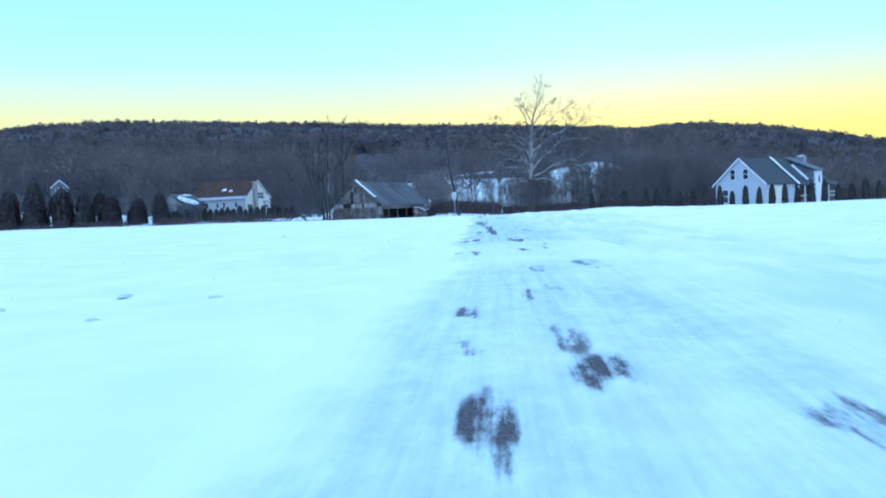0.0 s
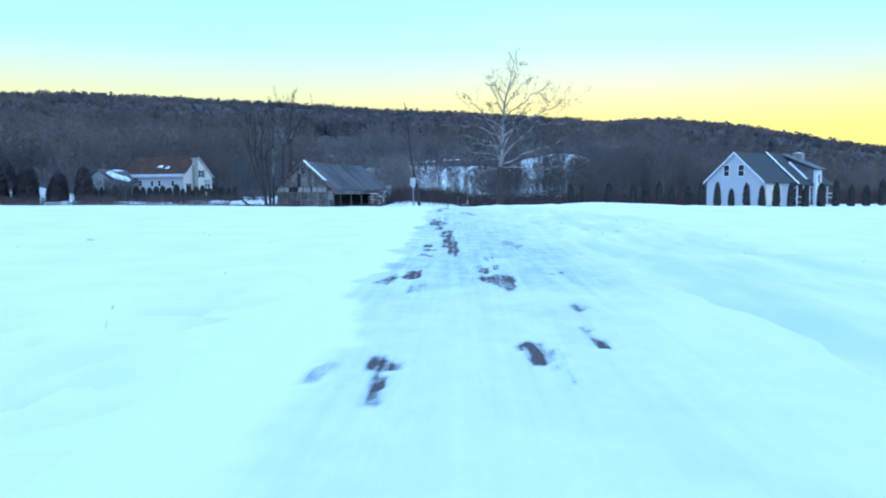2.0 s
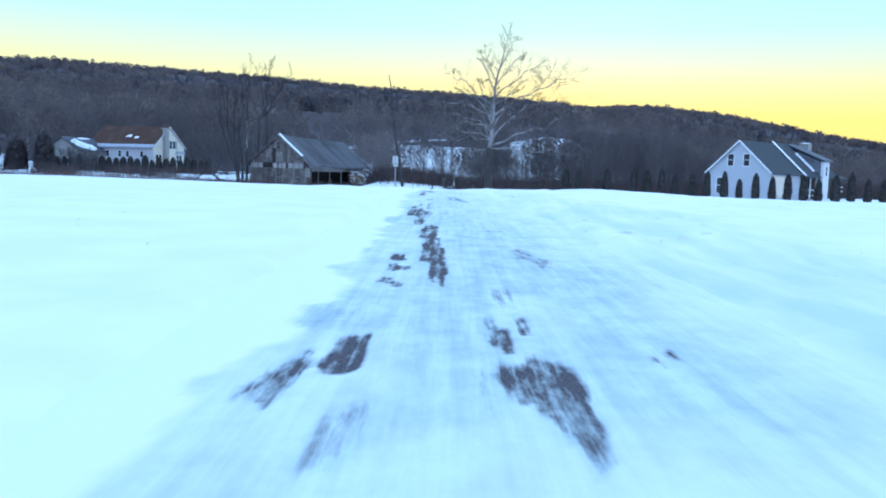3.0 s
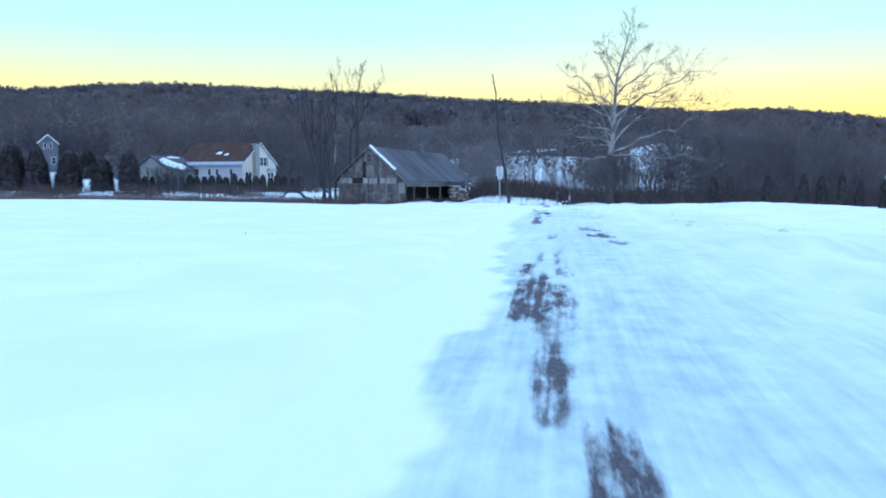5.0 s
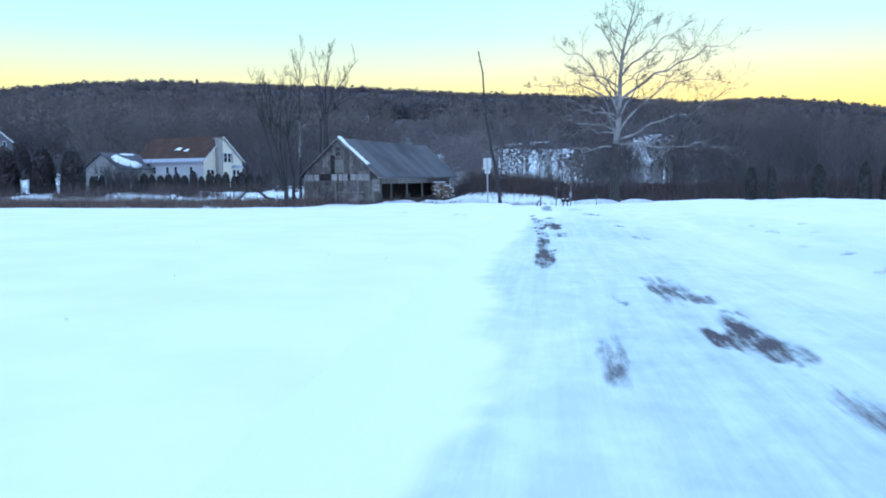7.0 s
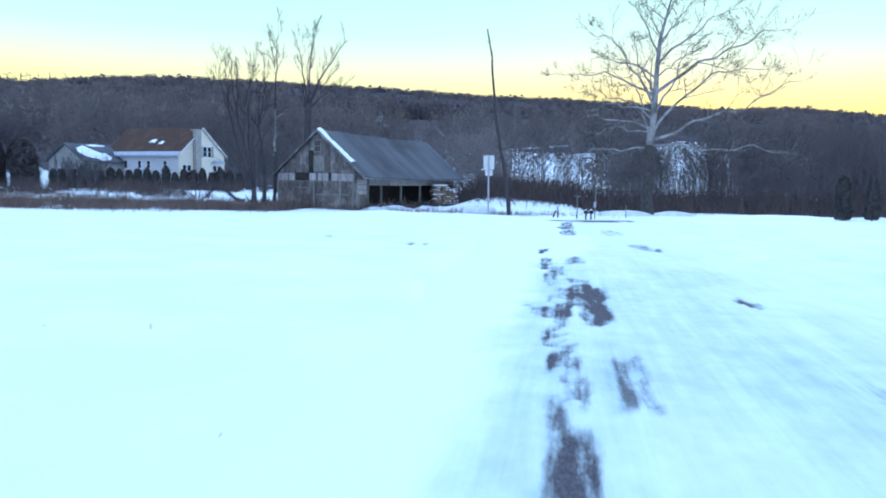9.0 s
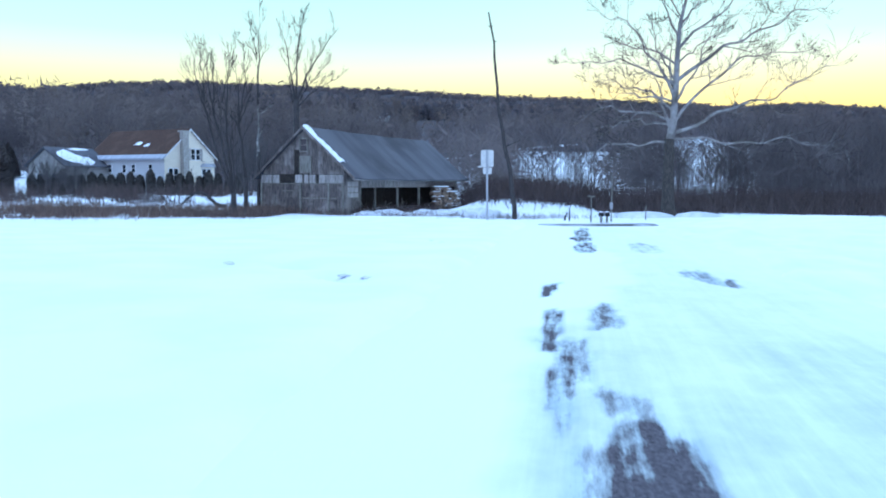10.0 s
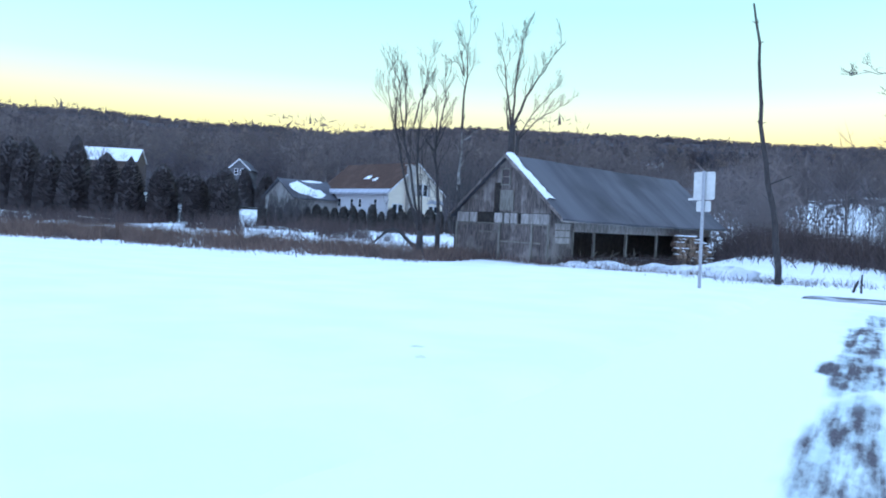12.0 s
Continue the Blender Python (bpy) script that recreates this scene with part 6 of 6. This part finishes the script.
# ------------------------------ house among the spruces
def gabled_house():
    w, length, eave, ridge = 3.9, 9.0, 6.7, 8.5
    h = w / 2
    b = thing("yard_house", pose(-114.6, 203.0, 3.6, 0, 0, 32), "grey gabled house with white trim half hidden by dark spruces", "house")
    gable_body(b, w, 0, length, eave, ridge, SLATE_SIDING)
    for side in (-1, 1):
        roof_slope(b, w, -0.3, length + 0.3, eave, ridge, side, GREY_SHINGLE, 0.35, 0.14)
        out = [(side * (h + 0.36), eave - 0.45), (side * (h + 0.36), eave - 0.1), (0, ridge + 0.2), (0, ridge - 0.14)]
        part("rake_trim", Mesh().prism(out if side < 0 else out[::-1], -0.4, -0.3), TRIM, b)
    for x in (-1.2, 1.2):
        window(b, ("y", 0.0, -1), x * 0.5, 5.5, 0.55, 1.1)
        window(b, ("y", 0.0, -1), x * 0.9, 2.0, 0.8, 1.4)


gabled_house()


# ------------------------------ far buildings on the slope
FAR_ROOF = material("dull_metal_roof", (0.16, 0.165, 0.19), 0.85, second=(0.12, 0.122, 0.14), scale=0.5, stretch=(2, 0.3, 0.3))


def shed(name, x, y, turn, w, length, eave, ridge, wall, roof, label):
    b = thing(name, pose(x, y, height_at(x, y), 0, 0, turn), label, "shed")
    gable_body(b, w, 0, length, eave, ridge, wall)
    for side in (-1, 1):
        roof_slope(b, w, -0.2, length + 0.2, eave, ridge, side, roof, 0.3, 0.12)


shed("far_shed", -62.9, 404.6, 80, 9.0, 14.2, 4.6, 8.0, GREY_SIDING, FAR_ROOF, "far grey metal-roofed shed on the wooded slope")
shed("neighbour_house", -153.7, 197.0, -54.4, 8.0, 12.0, 6.1, 8.8, BROWN_WALL, SNOW, "dark house under a snow-covered roof beyond the evergreens")
shed("far_cottage", -105.0, 500.0, 80, 7.0, 9.0, 5.0, 8.0, WHITE_SIDING, GREY_SHINGLE, "tiny white cottage high among the hillside trees")


# ---------------------------------------------------------------- roadside things
def road_sign(x, y):
    s = thing("road_sign", pose(x, y, height_at(x, y) - 0.1, 0, -1.0, -14), "galvanised post with bare aluminium sign backs in snow", "road sign")
    rail = Mesh().add([(a, b, z) for z in (-0.3, 3.3) for a, b in ((-0.045, 0), (0.045, 0), (0.045, 0.015), (0.016, 0.05), (-0.016, 0.05), (-0.045, 0.015))],
                      [tuple(range(5, -1, -1)), tuple(range(6, 12))] + [(k, (k + 1) % 6, (k + 1) % 6 + 6, k + 6) for k in range(6)])
    part("post", rail, GALVANISED, s)

    def plate(wide, tall, z, y0):
        r, pts = 0.05, []
        for cx, cz, a0 in ((wide / 2 - r, tall / 2 - r, 0), (-wide / 2 + r, tall / 2 - r, 90), (-wide / 2 + r, -tall / 2 + r, 180), (wide / 2 - r, -tall / 2 + r, 270)):
            pts += [(cx + r * math.cos(radians(a0 + 30 * q)), z + cz + r * math.sin(radians(a0 + 30 * q))) for q in range(4)]
        return Mesh().prism(pts, y0, y0 + 0.006)

    part("sign_plate", plate(0.61, 0.76, 2.9, 0.052), ALUMINIUM, s, "large bare aluminium sign back")
    part("sign_plate", plate(0.42, 0.3, 2.34, 0.052), ALUMINIUM, s, "small bare aluminium sign back")
    part("street_blade", Mesh().box(-0.42, -0.05, -0.012, -0.004, 2.5, 2.56), ALUMINIUM, s, "narrow plate seen nearly edge-on")
    for z in (3.15, 2.65, 2.4):
        part("bolt", Mesh().tube([(0, -0.012, z), (0, 0.02, z)], [0.012, 0.012], 6), GALVANISED, s)


road_sign(-5.7, 105.7)


def mailbox(x, y, turn, label):
    z = height_at(x, y)
    b = thing("mailbox", pose(x, y, z - 0.05, 0, 0, turn), label, "mailbox", "mailboxes by the road")
    part("post", Mesh().box(-0.06, 0.06, -0.06, 0.06, -0.2, 0.45), POST_WOOD, b)
    outline = [(-0.13, 0.0), (0.13, 0.0)] + [(0.13 * math.cos(radians(a)), 0.14 + 0.13 * math.sin(radians(a))) for a in range(0, 181, 30)]
    box = part("box", Mesh().prism([(a, 0.47 + c) for a, c in outline], -0.3, 0.3), PAINTED_STEEL, b, "dark domed steel box")
    part("flap", Mesh().prism([(a * 1.03, 0.47 + c * 1.02) for a, c in outline], -0.315, -0.302), PAINTED_STEEL, box)
    part("snow_cap", Mesh().lump((0, 0, 0.73), (0.13, 0.3, 0.07), 4, 10, 0.1, 7), SNOW, b, smooth=True)


mailbox(-0.1, 123.2, 8, "dark mailbox on a post at the road's edge")
mailbox(0.28, 123.25, 8, "dark mailbox on a post at the road's edge")


def stake(x, y, tall, r, label, mat=None, lean=0.0):
    solid("stake", Mesh().tube([(0, 0, -0.2), (lean * 0.5, 0, tall * 0.5), (lean, 0, tall)], [r, r * 0.9, r * 0.7], 6), mat or POST_WOOD, label, "stake", pose(x, y, height_at(x, y)), "roadside stakes")


def paper_post(x, y, tall, cross, label):
    """A roadside post with a small box or crossbar."""
    p_ = thing("roadside_post", pose(x, y, height_at(x, y)), label, "post", "roadside posts")
    part("post", Mesh().tube([(0, 0, -0.2), (0.02, 0, tall * 0.5), (0, 0, tall)], [0.05, 0.045, 0.04], 7), POST_WOOD, p_)
    if cross:
        part("crossbar", Mesh().box(-0.24, 0.24, -0.03, 0.03, tall - 0.02, tall + 0.06), POST_WOOD, p_)
    else:
        part("box", Mesh().box(-0.11, 0.09, -0.2, -0.05, 0.85, 1.3), GALVANISED, p_, "small grey metal box")


paper_post(0.6, 124.5, 3.1, False, "slim pale pole with a small grey box beside the mailboxes")
paper_post(-0.75, 124.0, 1.7, True, "thin post with a short crossbar in roadside snow")
stake(-2.2, 126.5, 0.9, 0.06, "short dark stump post in the snow", BARK)
stake(-2.6, 126.8, 0.6, 0.07, "short dark stump post in the snow", BARK, 0.25)
stake(3.2, 128.5, 1.0, 0.04, "thin stake in the roadside snow")

def fallen_branch(x, y):
    rng = random.Random(15)
    b = thing("fallen_branch", pose(x, y, height_at(x, y), 0, 0, 12), "dark crooked fallen limb arching over the yard's snow", "branch")
    limb, twigs = Mesh(), Mesh()
    pts = [Vector((-3.2 + 4.4 * f, 0.3 * math.sin(f * 5), -0.05 + 1.25 * math.sin(math.pi * min(1, f * 1.15)) ** 1.5 + 0.2 * f)) for f in [k / 9 for k in range(10)]]
    limb.tube(pts, [0.07 + 0.1 * k / 9 for k in range(10)], 7)
    limb.tube([pts[6], pts[6] + Vector((0.9, -0.2, -0.9)), pts[6] + Vector((1.3, -0.3, -1.5))], [0.1, 0.08, 0.05], 6)
    for k in (2, 4, 6, 8):
        grow(limb, pts[k], Vector((rng.uniform(-1, 0.6), rng.uniform(-0.6, 0.6), rng.uniform(0.0, 0.9))), rng.uniform(0.8, 1.5), 0.04, 2, rng, twigs, 0.1, 0.7, 5)
    part("limb", limb, BARK, b, smooth=True)
    tagged(part("twigs", twigs, TWIG, b), kind="stuff")


fallen_branch(-33.0, 135.0)

# clods and scuffs in the field's snow
rng = random.Random(77)
for x, y, r in ((-9.3, 34.0, 0.09), (-6.4, 13.2, 0.1), (-4.4, 12.0, 0.08), (-7.6, 11.5, 0.12), (-5.2, 9.8, 0.08), (3.9, 54.3, 0.12), (4.2, 36.0, 0.1), (5.6, 30.0, 0.1), (-2.0, 79.3, 0.1), (5.2, 58.0, 0.1), (6.8, 62.0, 0.1), (-7.4, 82.0, 0.08), (-5.1, 81.0, 0.07), (-4.7, 80.7, 0.06), (-5.5, 90.3, 0.05), (-5.1, 89.7, 0.05), (4.3, 72.3, 0.09), (5.5, 71.6, 0.1), (3.6, 62.9, 0.1), (3.1, 60.2, 0.12), (4.2, 62.5, 0.1), (4.1, 61.5, 0.08), (4.1, 59.9, 0.09), (3.3, 41.2, 0.07), (5.7, 39.6, 0.12), (3.5, 37.6, 0.1), (4.8, 36.5, 0.1), (6.3, 43.4, 0.1), (5.2, 58.2, 0.13), (4.4, 70.5, 0.13), (3.3, 64.3, 0.08), (4.8, 68.3, 0.1)):
    solid("snow_clod", Mesh().lump((0, 0, 0), (r * 1.6, r, r * 0.5), 4, 9, 0.3, int(abs(x * 10))), SNOW_CRUST, "dirty clod of crusted snow on the field", "snow clod", pose(x, y, height_at(x, y) - 0.01, 0, 0, rng.uniform(0, 180)), "snow clods", smooth=True)
